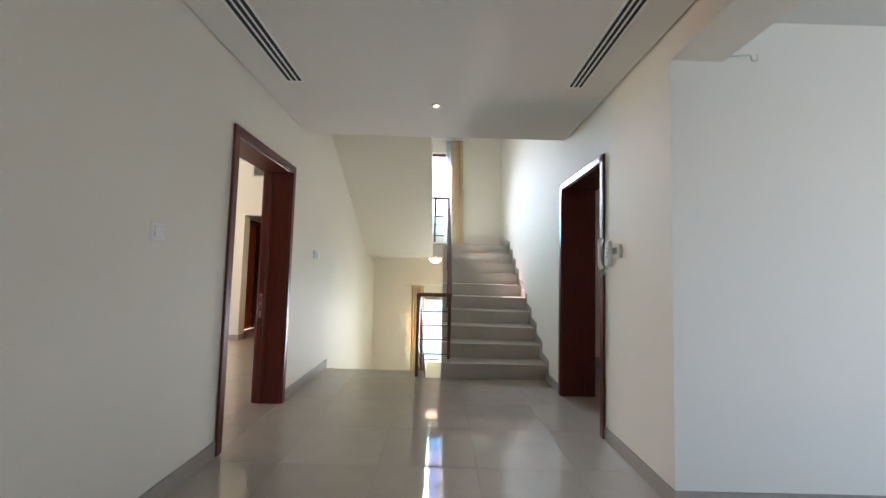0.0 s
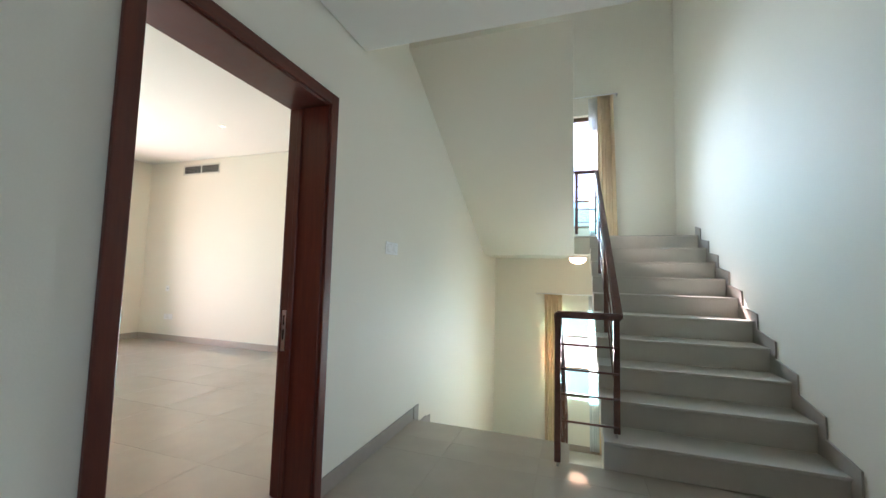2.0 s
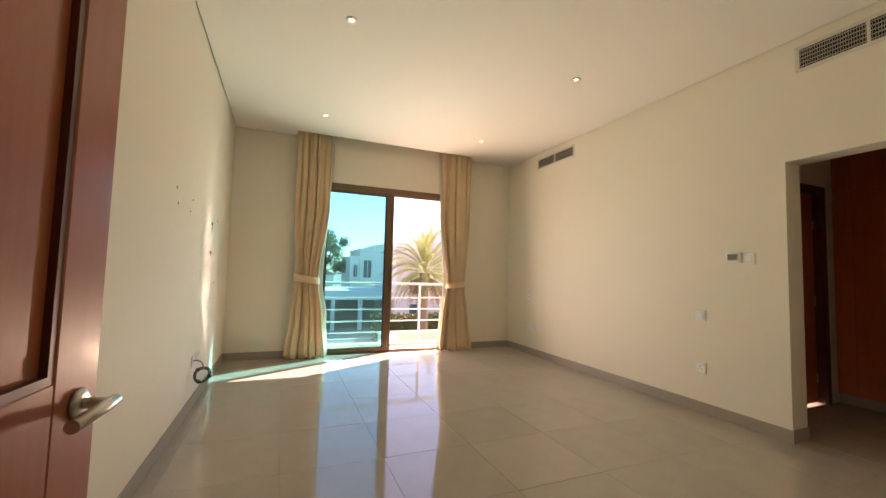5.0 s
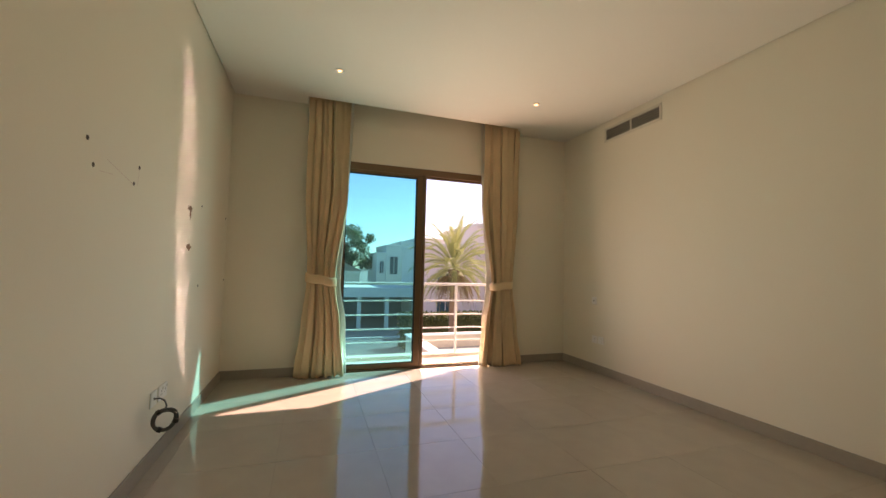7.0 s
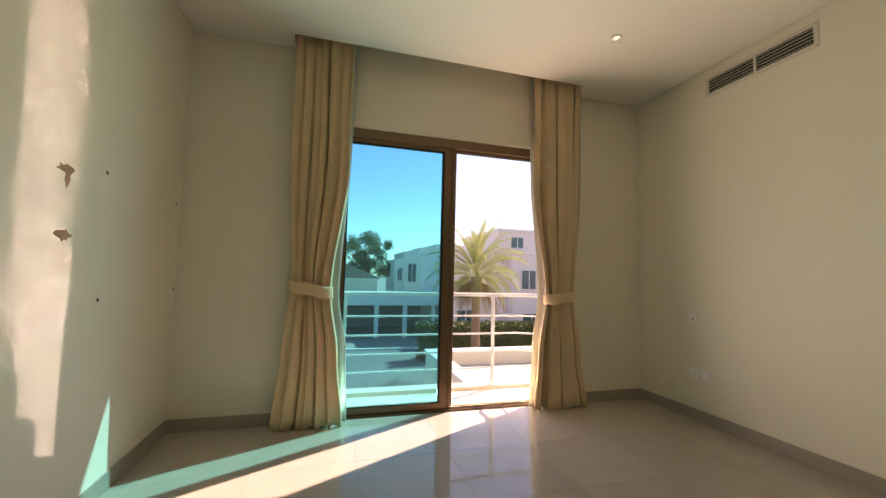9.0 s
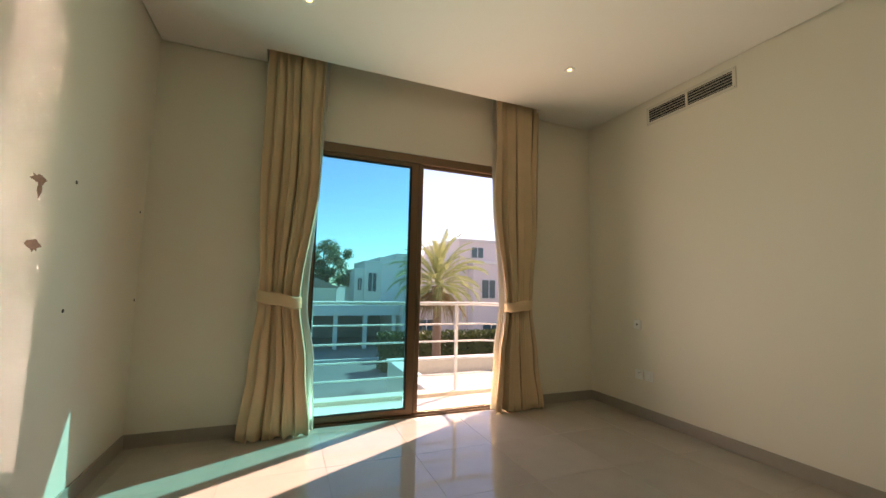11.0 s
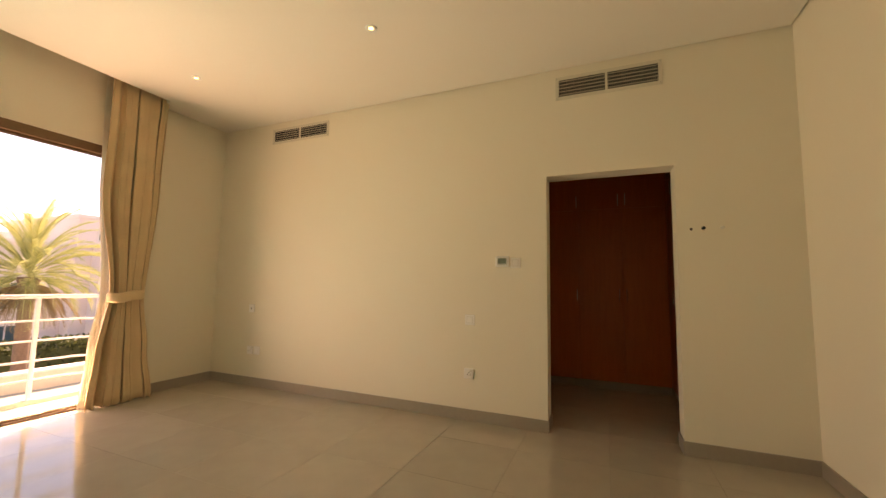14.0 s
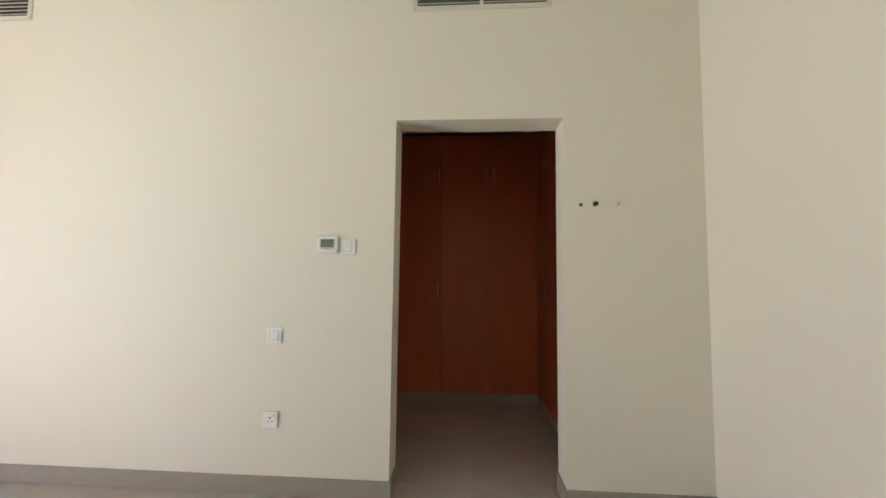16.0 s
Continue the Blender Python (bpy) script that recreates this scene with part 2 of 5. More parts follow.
def leaf_material(name, a, b):
    m, n, l, p = mat(name)
    geo = n.new("ShaderNodeNewGeometry")
    col = ramp(n, l, geo.outputs["Random Per Island"], a, b, 0.0, 1.0)
    l.new(col, p.inputs["Base Color"])
    p.inputs["Roughness"].default_value = 0.55
    tr = n.new("ShaderNodeBsdfTranslucent")
    l.new(col, tr.inputs[0])
    ms = n.new("ShaderNodeMixShader")
    ms.inputs[0].default_value = 0.35
    l.new(p.outputs[0], ms.inputs[1])
    l.new(tr.outputs[0], ms.inputs[2])
    l.new(ms.outputs[0], n["Material Output"].inputs[0])
    return m


PALMLEAF = leaf_material("palm_leaf", (0.28, 0.34, 0.12), (0.64, 0.62, 0.29))
DRYLEAF = leaf_material("dry_palm_leaf", (0.25, 0.18, 0.09), (0.36, 0.27, 0.14))
HEDGELEAF = leaf_material("hedge_leaf", (0.035, 0.06, 0.018), (0.12, 0.14, 0.04))
# greens lightened so the colour itself carries distance haze
HAZYLEAF = leaf_material("hazy_tree_leaf", (0.10, 0.15, 0.07), (0.27, 0.31, 0.17))
BARK = plain("palm_bark", (0.25, 0.16, 0.10), 0.9, scale=14, vary=0.3, bumpy=0.6)


# ---- mesh helpers ----
def bx(bm, x0, x1, y0, y1, z0, z1, m=None):
    vs = [bm.verts.new(v) for v in ((x0, y0, z0), (x1, y0, z0), (x1, y1, z0), (x0, y1, z0), (x0, y0, z1), (x1, y0, z1), (x1, y1, z1), (x0, y1, z1))]
    if m is not None:
        for v in vs:
            v.co = m @ v.co
    for f in ((3, 2, 1, 0), (4, 5, 6, 7), (0, 1, 5, 4), (1, 2, 6, 5), (2, 3, 7, 6), (3, 0, 4, 7)):
        bm.faces.new([vs[i] for i in f])
    return vs


def boxes(*bs):
    bm = bmesh.new()
    for b in bs:
        bx(bm, *b)
    return bm


def soft_box(x0, x1, y0, y1, z0, z1, r=0.004, seg=2):
    bm = boxes((x0, x1, y0, y1, z0, z1))
    bmesh.ops.bevel(bm, geom=bm.edges[:], offset=r, segments=seg, affect="EDGES", profile=0.5)
    return bm


def tube(bm, pts, r, n=10, cap=True):
    """A round bar along points."""
    pts = [Vector(p) for p in pts]
    rings = []
    side = None
    for i, p in enumerate(pts):
        d = (pts[min(i + 1, len(pts) - 1)] - pts[max(i - 1, 0)]).normalized()
        ref = Vector((0, 0, 1)) if abs(d.z) < 0.9 else Vector((1, 0, 0))
        side = d.cross(ref).normalized()
        up = side.cross(d)
        rr = r[i] if isinstance(r, (list, tuple)) else r
        rings.append([bm.verts.new(p + side * (rr * math.cos(2 * math.pi * k / n)) + up * (rr * math.sin(2 * math.pi * k / n))) for k in range(n)])
    for a, b in zip(rings, rings[1:]):
        for k in range(n):
            bm.faces.new((a[k], a[(k + 1) % n], b[(k + 1) % n], b[k])).smooth = True
    if cap:
        bm.faces.new(rings[0][::-1])
        bm.faces.new(rings[-1])
    return bm


def lathe(bm, profile, n=24, m=Matrix()):
    """Profile of (radius, height) turned round z."""
    rings = [[bm.verts.new(m @ Vector((r * math.cos(2 * math.pi * k / n), r * math.sin(2 * math.pi * k / n), z))) for k in range(n)] for r, z in profile]
    for a, b in zip(rings, rings[1:]):
        for k in range(n):
            bm.faces.new((a[k], a[(k + 1) % n], b[(k + 1) % n], b[k])).smooth = True
    bm.faces.new(rings[0][::-1])
    bm.faces.new(rings[-1])
    return bm


def prism(bm, outline, x0, x1):
    """An outline of (y, z) drawn out along x."""
    a = [bm.verts.new((x0, y, z)) for y, z in outline]
    b = [bm.verts.new((x1, y, z)) for y, z in outline]
    bm.faces.new(a)
    bm.faces.new(b[::-1])
    k = len(a)
    for i in range(k):
        bm.faces.new((a[i], b[i], b[(i + 1) % k], a[(i + 1) % k]))
    bmesh.ops.recalc_face_normals(bm, faces=bm.faces[:])
    return bm


def mesh_of(bm, name, material):
    bmesh.ops.recalc_face_normals(bm, faces=bm.faces[:])
    me = bpy.data.meshes.new(name)
    bm.to_mesh(me)
    bm.free()
    me.materials.append(material)
    return me


def part(name, bm, material, parent=None, label=""):
    ob = new(name, mesh_of(bm, name, material))
    if parent is not None:
        ob.parent = parent
    if label:
        ob["label"] = label
    return ob


def structure(name, bm, material, label="", category=""):
    return tagged(part(name, bm, material), label, category, kind="structure")


def thing(name, at, label, category, group=""):
    ob = new(name)
    ob.empty_display_size = 0.1
    ob.location = at
    return tagged(ob, label, category, group)


def piece(name, bm, material, root, label=""):
    """A part given in world places, hung under a thing that stands elsewhere."""
    at = root.location if root.parent is None else root.parent.location + root.location
    bmesh.ops.translate(bm, verts=bm.verts[:], vec=-Vector(at))
    return part(name, bm, material, root, label)


# ---- plan ----
HW, HE, HX = -1.522, 1.25, 1.58            # hall walls
BW, BE, BS, BN = -7.66, -1.77, 3.365, 7.735  # bedroom walls
CH, CB = 2.70, 3.165              # ceilings
FAR = 9.50                       # stair end wall
D0, D1, DT = 3.575, 4.64, 2.22    # bedroom door opening
R0, R1, RT = 4.00, 5.085, 2.22    # far hall door opening
O0, O1, OT = -3.545, -2.557, 2.195  # dressing opening
W0, W1, WT = 4.52, 6.68, 2.545    # balcony opening
SW0, SW1 = -0.62, 0.11           # stair windows
RISE, GO, STAIR0, DOWN0 = 0.183, 0.303, 5.65, 5.97
LOW = -8 * RISE                     # lower landing
LAND = 10 * RISE
LANDY = STAIR0 + 9 * GO

HC = 3.08                        # corner where the hall widens

# ---- walls ----
structure("wall_hall_west", boxes((BE, HW, -1.8, D0, -2.4, 6.5), (BE, HW, D1, FAR, -2.4, 6.5), (BE, HW, D0, D1, DT, 6.5), (BE, HW, D0, D1, -2.4, -0.2)), WALL, "cream painted plaster wall between hall and bedroom", "wall")
structure("wall_bedroom_south", boxes((-7.9, BE, 3.12, BS, -0.3, 3.5)), WALL, "cream painted bedroom wall with old screw holes", "wall")
structure("wall_bedroom_north", boxes((-7.9, O0, BN, BN + 0.2, -0.3, 3.5), (O1, BE, BN, BN + 0.2, -0.3, 3.5), (O0, O1, BN, BN + 0.2, OT, 3.5), (O0, O1, BN, BN + 0.2, -0.3, -0.012)), WALL, "cream painted bedroom wall with open dressing doorway", "wall")
structure("wall_bedroom_west", boxes((-7.80, BW, BS, W0, -0.3, 3.5), (-7.80, BW, W1, BN, -0.3, 3.5), (-7.80, BW, W0, W1, WT, 3.5), (-7.80, BW, W0, W1, -0.3, -0.04)), WALL, "cream painted outer wall round the balcony door", "wall")
structure("wall_hall_east", boxes((HE, HX, HC, R0, -2.4, 6.5), (HE, HX, R1, FAR, -2.4, 6.5), (HE, HX, R0, R1, RT, 6.5), (HE, HX, R0, R1, -2.4, -0.2)), WALL, "cream painted plaster wall along hall and stairs", "wall")
UW0, UW1, LW0, LW1 = 2.08, 3.98, -0.66, 0.73
structure("wall_stair_end", boxes((BE, SW0, FAR, FAR + 0.25, -2.4, 6.5), (SW1, HX, FAR, FAR + 0.25, -2.4, 6.5), (SW0, SW1, FAR, FAR + 0.25, -2.4, LW0), (SW0, SW1, FAR, FAR + 0.25, LW1, UW0), (SW0, SW1, FAR, FAR + 0.25, UW1, 6.5)), WALL, "cream painted stairwell end wall with two windows", "wall")
structure("wall_side_room", boxes((HX, 5.2, HC, 3.31, -0.3, 3.3)), WALL, "pale painted wall beside the hall lit by a window", "wall")
structure("wall_side_east", boxes((5.2, 5.4, -1.8, 3.33, -0.3, 3.3)), WALL, "plain outer wall of the side area", "wall")
structure("wall_hall_back", boxes((BE, 3.2, -2.0, -1.8, -0.3, 3.3), (4.7, 5.4, -2.0, -1.8, -0.3, 3.3), (3.2, 4.7, -2.0, -1.8, -0.3, 0.7), (3.2, 4.7, -2.0, -1.8, 2.3, 3.3)), WALL, "plain wall closing the hall with a window opening", "wall")
# opening in the east side is added, out of view, for the fill lamp
structure("wall_room_east", boxes((HX, 4.3, 6.6, 6.75, -0.3, 2.9), (4.3, 4.45, 3.31, 3.9, -0.3, 2.9), (4.3, 4.45, 4.7, 6.75, -0.3, 2.9), (4.3, 4.45, 3.9, 4.7, -0.3, 1.5), (4.3, 4.45, 3.9, 4.7, 1.95, 2.9)), WALL, "plain walls of the dim room, with an added unseen opening", "wall")
structure("wall_stairwell_front", boxes((HW, HE, 4.755, 4.955, CH + 0.18, 6.5)), WALL, "plain wall above the hall ceiling edge", "wall")
structure("wall_stairwell_base", boxes((HW, HE, 5.2, 5.4, -2.4, -0.25)), WALL, "plain wall below the hall floor edge", "wall")
structure("wall_dressing_west", boxes((-4.15, -4.0, BN + 0.2, 8.46, -0.3, 2.9), (-4.15, -4.0, 9.30, 10.3, -0.3, 2.9), (-4.15, -4.0, 8.46, 9.30, 2.22, 2.9)), WALL, "plain dressing room wall with a wooden door", "wall")
structure("wall_dressing_north", boxes((-4.0, BE, 10.09, 10.3, -0.3, 2.9)), WALL, "plain dressing room wall behind wardrobes", "wall")

# ---- ceilings ----
G = 0.012
structure("ceiling_hall", boxes((HW + G, HE - G, -1.8, 4.955, CH, CH + 0.18), (HW, HE, -1.8, 4.755, CH + 0.181, CH + 0.3)), CEIL, "white plasterboard hall ceiling with shadow gap", "ceiling")
PX, PY0, PY1 = -7.43, 4.157, 6.87
structure("ceiling_bedroom", boxes((PX, BE - G, BS + G, BN - G, CB, CB + 0.3), (BW + G, PX, BS + G, PY0, CB, CB + 0.3), (BW + G, PX, PY1, BN - G, CB, CB + 0.3), (BW, BE, BS, BN, CB + 0.301, CB + 0.4)), CEIL, "white plasterboard ceiling with a curtain pocket", "ceiling")
structure("ceiling_dressing", boxes((-4.15, BE, BN + 0.2, 10.3, 2.80, 2.95)), CEIL, "white dressing room ceiling", "ceiling")
structure("ceiling_side", boxes((1.56, 5.3, -1.8, HC, 2.765, 2.95)), CEIL, "white ceiling of the side area", "ceiling")
structure("ceiling_beam", boxes((HE, 1.56, -1.8, HC, 2.52, 2.95)), WALL, "cream painted dropped beam", "beam")
structure("ceiling_room_east", boxes((HX, 4.3, 3.31, 6.6, 2.7, 2.9)), CEIL, "plain ceiling of the unlit room", "ceiling")
structure("ceiling_stairwell", boxes((BE, HX, 4.755, FAR + 0.25, 6.5, 6.7)), CEIL, "white stairwell ceiling", "ceiling")

# ---- floors ----
structure("floor_hall", boxes((HW, 5.2, -1.8, HC, -0.25, -0.0022), (HW, HE, HC, STAIR0, -0.25, -0.0022), (HW, -0.24, STAIR0, DOWN0, -0.25, -0.0022), (BE, HW, D0, D1, -0.19, -0.0022), (HE, HX, R0, R1, -0.19, -0.0022), (HX, 4.3, 3.31, 6.6, -0.25, -0.0022)), GROUT, "hall floor bed under polished tiles", "floor")
structure("floor_bedroom", boxes((BW, BE, BS, BN, -0.25, -0.0022), (O0, O1, BN, BN + 0.2, -0.0115, -0.0022)), GROUT, "bedroom floor bed under polished tiles", "floor")
structure("floor_dressing", boxes((-4.0, BE, BN + 0.2, 10.09, -0.25, -0.0022)), GROUT, "dressing room floor bed under polished tiles", "floor")

# ---- stairs ----
def staircase(name, label, x0, x1, y0, z0, n, way, rise_sign, soffit=None):
    """A flight of tiled steps. way: +1 or -1 along y; rise_sign: up or down."""
    root = thing(name, (x0, y0, z0), label, "stairs")
    s = rise_sign
    out = []
    for k in range(n):
        ya = y0 + way * GO * k
        za, zb = z0 + s * RISE * k, z0 + s * RISE * (k + 1)
        out += [(ya, za), (ya, zb)]
    yl, zl = y0 + way * GO * (n - 1), z0 + s * RISE * n
    slope = s * RISE / GO
    drop = 0.30
    low = [(yl, zl - 0.25), (yl - way * 0.02, zl - 0.27), (y0 + way * 0.25, z0 + s * RISE - drop + slope * 0.25 - 0.02 * s), (y0, z0 - 0.25)]
    low = soffit or low
    piece("flight_body", prism(bmesh.new(), out + low, x0, x1), WALL, root)
    for k in range(n):
        ya = y0 + way * GO * k
        za, zb = z0 + s * RISE * k, z0 + s * RISE * (k + 1)
        if s > 0:
            r = sorted((ya - way * 0.012, ya - way * 0.001))
            piece("riser", boxes((x0, x1, r[0], r[1], za + 0.002, zb - 0.021)), STEPTILE, root)
            if k < n - 1:
                t = sorted((ya - way * 0.026, ya + way * (GO - 0.013)))
                piece("tread", soft_box(x0, x1, t[0], t[1], zb - 0.02, zb + 0.001, 0.003, 1), STEPTILE, root)
        else:
            r = sorted((ya + way * 0.001, ya + way * 0.012))
            piece("riser", boxes((x0, x1, r[0], r[1], zb + 0.002, za - 0.021)), STEPTILE, root)
            if k < n - 1:
                t = sorted((ya + way * 0.013, ya + way * (GO + 0.026)))
                piece("tread", soft_box(x0, x1, t[0], t[1], zb - 0.02, zb + 0.001, 0.003, 1), STEPTILE, root)
    return root


up = staircase("staircase_up", "beige tiled flight of stairs rising to a landing", -0.02, HE, STAIR0, 0.0, 10, 1, 1)
for k in range(10):
    ya = STAIR0 + GO * k
    z = RISE * (k + 1)
    a = ya - 0.10
    b = ya + GO - 0.10 if k < 9 else ya + 0.1
    piece("stair_skirting", prism(bmesh.new(), [(a, z - RISE), (b, z - RISE), (b, z + 0.10 + 0.02), (a, z + 0.07)], HE - 0.012, HE - 0.001), SKIRT, up)
flight = staircase("staircase_upper", "white plastered underside of the upper stair flight", HW, -0.22, LANDY, LAND, 10, -1, 1, [(LANDY - 9 * GO, 3.13), (8.62, LAND - 0.25), (8.62, LAND - 0.022), (LANDY, LAND - 0.022)])
down = staircase("staircase_down", "beige tiled flight of stairs going down", HW, -0.27, DOWN0, 0.0, 8, 1, -1)
for k in range(8):
    ya = DOWN0 + GO * k
    z = -RISE * (k + 1)
    piece("stair_skirting", prism(bmesh.new(), [(ya, z), (ya + GO, z), (ya + GO, z + 0.12), (ya + 0.10, z + 0.12), (ya + 0.10, z + RISE + 0.10), (ya, z + RISE + 0.10)], HW + 0.001, HW + 0.012), SKIRT, down)
landing = structure("landing_upper", boxes((HW, -0.22, 8.62, FAR, LAND - 0.25, LAND - 0.021), (-0.22, HE, LANDY + 0.001, FAR, LAND - 0.25, LAND - 0.021)), WALL, "white plastered stair landing", "landing")
part("landing_tile", soft_box(HW, HE, LANDY - 0.026, FAR, LAND - 0.02, LAND, 0.003, 1), STEPTILE, landing)
landing2 = structure("landing_lower", boxes((HW, HE, DOWN0 + 7 * GO + 0.015, FAR, LOW - 0.25, LOW - 0.011)), GROUT, "beige tiled lower stair landing", "landing")
part("landing_tile", boxes((HW, HE, DOWN0 + 7 * GO + 0.015, FAR, LOW - 0.01, LOW)), STEPTILE, landing2)
structure("wall_below_stairs", boxes((-0.27, HE, 5.45, 5.55, -2.4, -0.25), (HW, HE, 5.45, FAR, -2.5, -2.4)), WALL, "plain wall below the stairs", "wall")
structure("floor_upstairs", boxes((HW, -0.22, 4.955, STAIR0, 3.3, 3.65)), WALL, "plain upper floor edge", "floor")


def baseboard(name, *bs):
    return structure(name, boxes(*bs), SKIRT, "grey-beige tile skirting along the wall", "skirting")


T = 0.012
baseboard("baseboard_hall", (HW + 0.001, HW + T, -1.8, 3.545, 0.001, 0.10), (HW + 0.001, HW + T, 4.67, DOWN0 - 0.02, 0.001, 0.10), (HE - T, HE - 0.001, HC - T, 3.97, 0.001, 0.10), (HE - T, HE - 0.001, 5.115, STAIR0 - 0.11, 0.001, 0.10), (HE - 0.001, 5.2, HC - T, HC - 0.001, 0.001, 0.10))
baseboard("baseboard_bedroom", (BW + T, BE - T, BS + 0.001, BS + T, 0.001, 0.10), (BW + 0.001, BW + T, BS + 0.001, W0 - 0.02, 0.001, 0.10), (BW + 0.001, BW + T, W1 + 0.02, BN - 0.001, 0.001, 0.10), (BW + T, O0 + 0.001, BN - T, BN - 0.001, 0.001, 0.10), (O1 - 0.001, BE - T, BN - T, BN - 0.001, 0.001, 0.10), (BE - T, BE - 0.001, 4.67, BN - 0.001, 0.001, 0.10), (O0 + 0.001, O0 + T, BN - T, BN + 0.2, 0.001, 0.10), (O1 - T, O1 - 0.001, BN - T, BN + 0.2, 0.001, 0.10))
baseboard("baseboard_room_east", (HX, 4.3, 6.588, 6.599, 0.001, 0.10), (4.288, 4.299, 3.31, 6.588, 0.001, 0.10))
baseboard("baseboard_landing", (HW + 0.012, HE, FAR - T, FAR - 0.001, LOW + 0.001, LOW + 0.10), (HW + 0.001, HW + T, DOWN0 + 7 * GO + 0.3, FAR - 0.001, LOW + 0.001, LOW + 0.10), (HW + T, HE, FAR - T, FAR - 0.001, LAND + 0.001, LAND + 0.10))


# ---- doors ----
HZ = 0.99  # lever height
def door_frame(name, label, xa, xb, y0, y1, top, face):
    """A wooden lining with architraves on both sides. face: which wall face the lock plate lies near."""
    root = thing(name, (xa, y0, 0), label, "door frame")
    root["kind"] = "structure"
    w = 0.045
    piece("jamb", soft_box(xa - 0.004, xb + 0.004, y0, y0 + w, 0, top, 0.003, 1), MAHOG, root)
    piece("jamb", soft_box(xa - 0.004, xb + 0.004, y1 - w, y1, 0, top, 0.003, 1), MAHOG, root)
    piece("head", soft_box(xa - 0.004, xb + 0.004, y0 + w, y1 - w, top - w, top, 0.003, 1), MAHOGX, root)
    for x in (xa - 0.022, xb + 0.002):
        for a, b in ((y0 - 0.03, y0 + 0.035), (y1 - 0.035, y1 + 0.03)):
            piece("architrave", soft_box(x, x + 0.02, a, b, 0, top + 0.03, 0.005, 2), MAHOG, root)
        piece("architrave", soft_box(x, x + 0.019, y0 - 0.029, y1 + 0.029, top - 0.035, top + 0.03, 0.005, 2), MAHOGX, root)
    return root


bed_frame = door_frame("door_frame_1", "dark mahogany door frame with broad architrave", BE, HW, D0, D1, DT, -1)
s = piece("stop_bead", soft_box(BE + 0.055, BE + 0.085, D1 - 0.060, D1 - 0.045, 0, DT - 0.045, 0.003, 1), MAHOG, bed_frame)
piece("stop_bead", soft_box(BE + 0.055, BE + 0.085, D0 + 0.045, D0 + 0.060, 0, DT - 0.045, 0.003, 1), MAHOG, bed_frame)
sp = piece("strike_plate", boxes((BE + 0.012, BE + 0.036, D1 - 0.049, D1 - 0.0445, 0.79, 0.85), (BE + 0.012, BE + 0.036, D1 - 0.049, D1 - 0.0445, 0.91, 0.93), (BE + 0.012, BE + 0.036, D1 - 0.049, D1 - 0.0445, 0.99, 1.015), (BE + 0.012, BE + 0.018, D1 - 0.049, D1 - 0.0445, 0.80, HZ), (BE + 0.030, BE + 0.036, D1 - 0.049, D1 - 0.0445, 0.80, HZ)), CHROME, bed_frame, "dull metal strike plate")
piece("strike_hole", boxes((BE + 0.018, BE + 0.030, D1 - 0.0465, D1 - 0.0445, 0.85, 0.91), (BE + 0.018, BE + 0.030, D1 - 0.0465, D1 - 0.0445, 0.88, HZ)), DARK, bed_frame, "near-black inset painted as latch hole shade")
hall_frame = door_frame("door_frame_2", "dark mahogany frame of an unlit doorway", HE, HX, R0, R1, RT, 1)
DX, DY0, DY1 = -4.0, 8.46, 9.30
dress_frame = thing("door_frame_3", (DX, DY0, 0), "reddish wooden frame of the inner dressing door", "door frame")
dress_frame["kind"] = "structure"
for a, b in ((DY0, DY0 + 0.04), (DY1 - 0.04, DY1)):
    piece("jamb", soft_box(DX - 0.154, DX + 0.004, a, b, 0, 2.22, 0.003, 1), MAHOG, dress_frame)
piece("head", soft_box(DX - 0.154, DX + 0.004, DY0 + 0.04, DY1 - 0.04, 2.18, 2.22, 0.003, 1), MAHOGX, dress_frame)
for a, b in ((DY0 - 0.03, DY0 + 0.03), (DY1 - 0.03, DY1 + 0.03)):
    piece("architrave", soft_box(DX + 0.004, DX + 0.022, a, b, 0, 2.25, 0.004, 1), MAHOG, dress_frame)
piece("architrave", soft_box(DX + 0.004, DX + 0.021, DY0 + 0.03, DY1 - 0.03, 2.19, 2.25, 0.004, 1), MAHOGX, dress_frame)


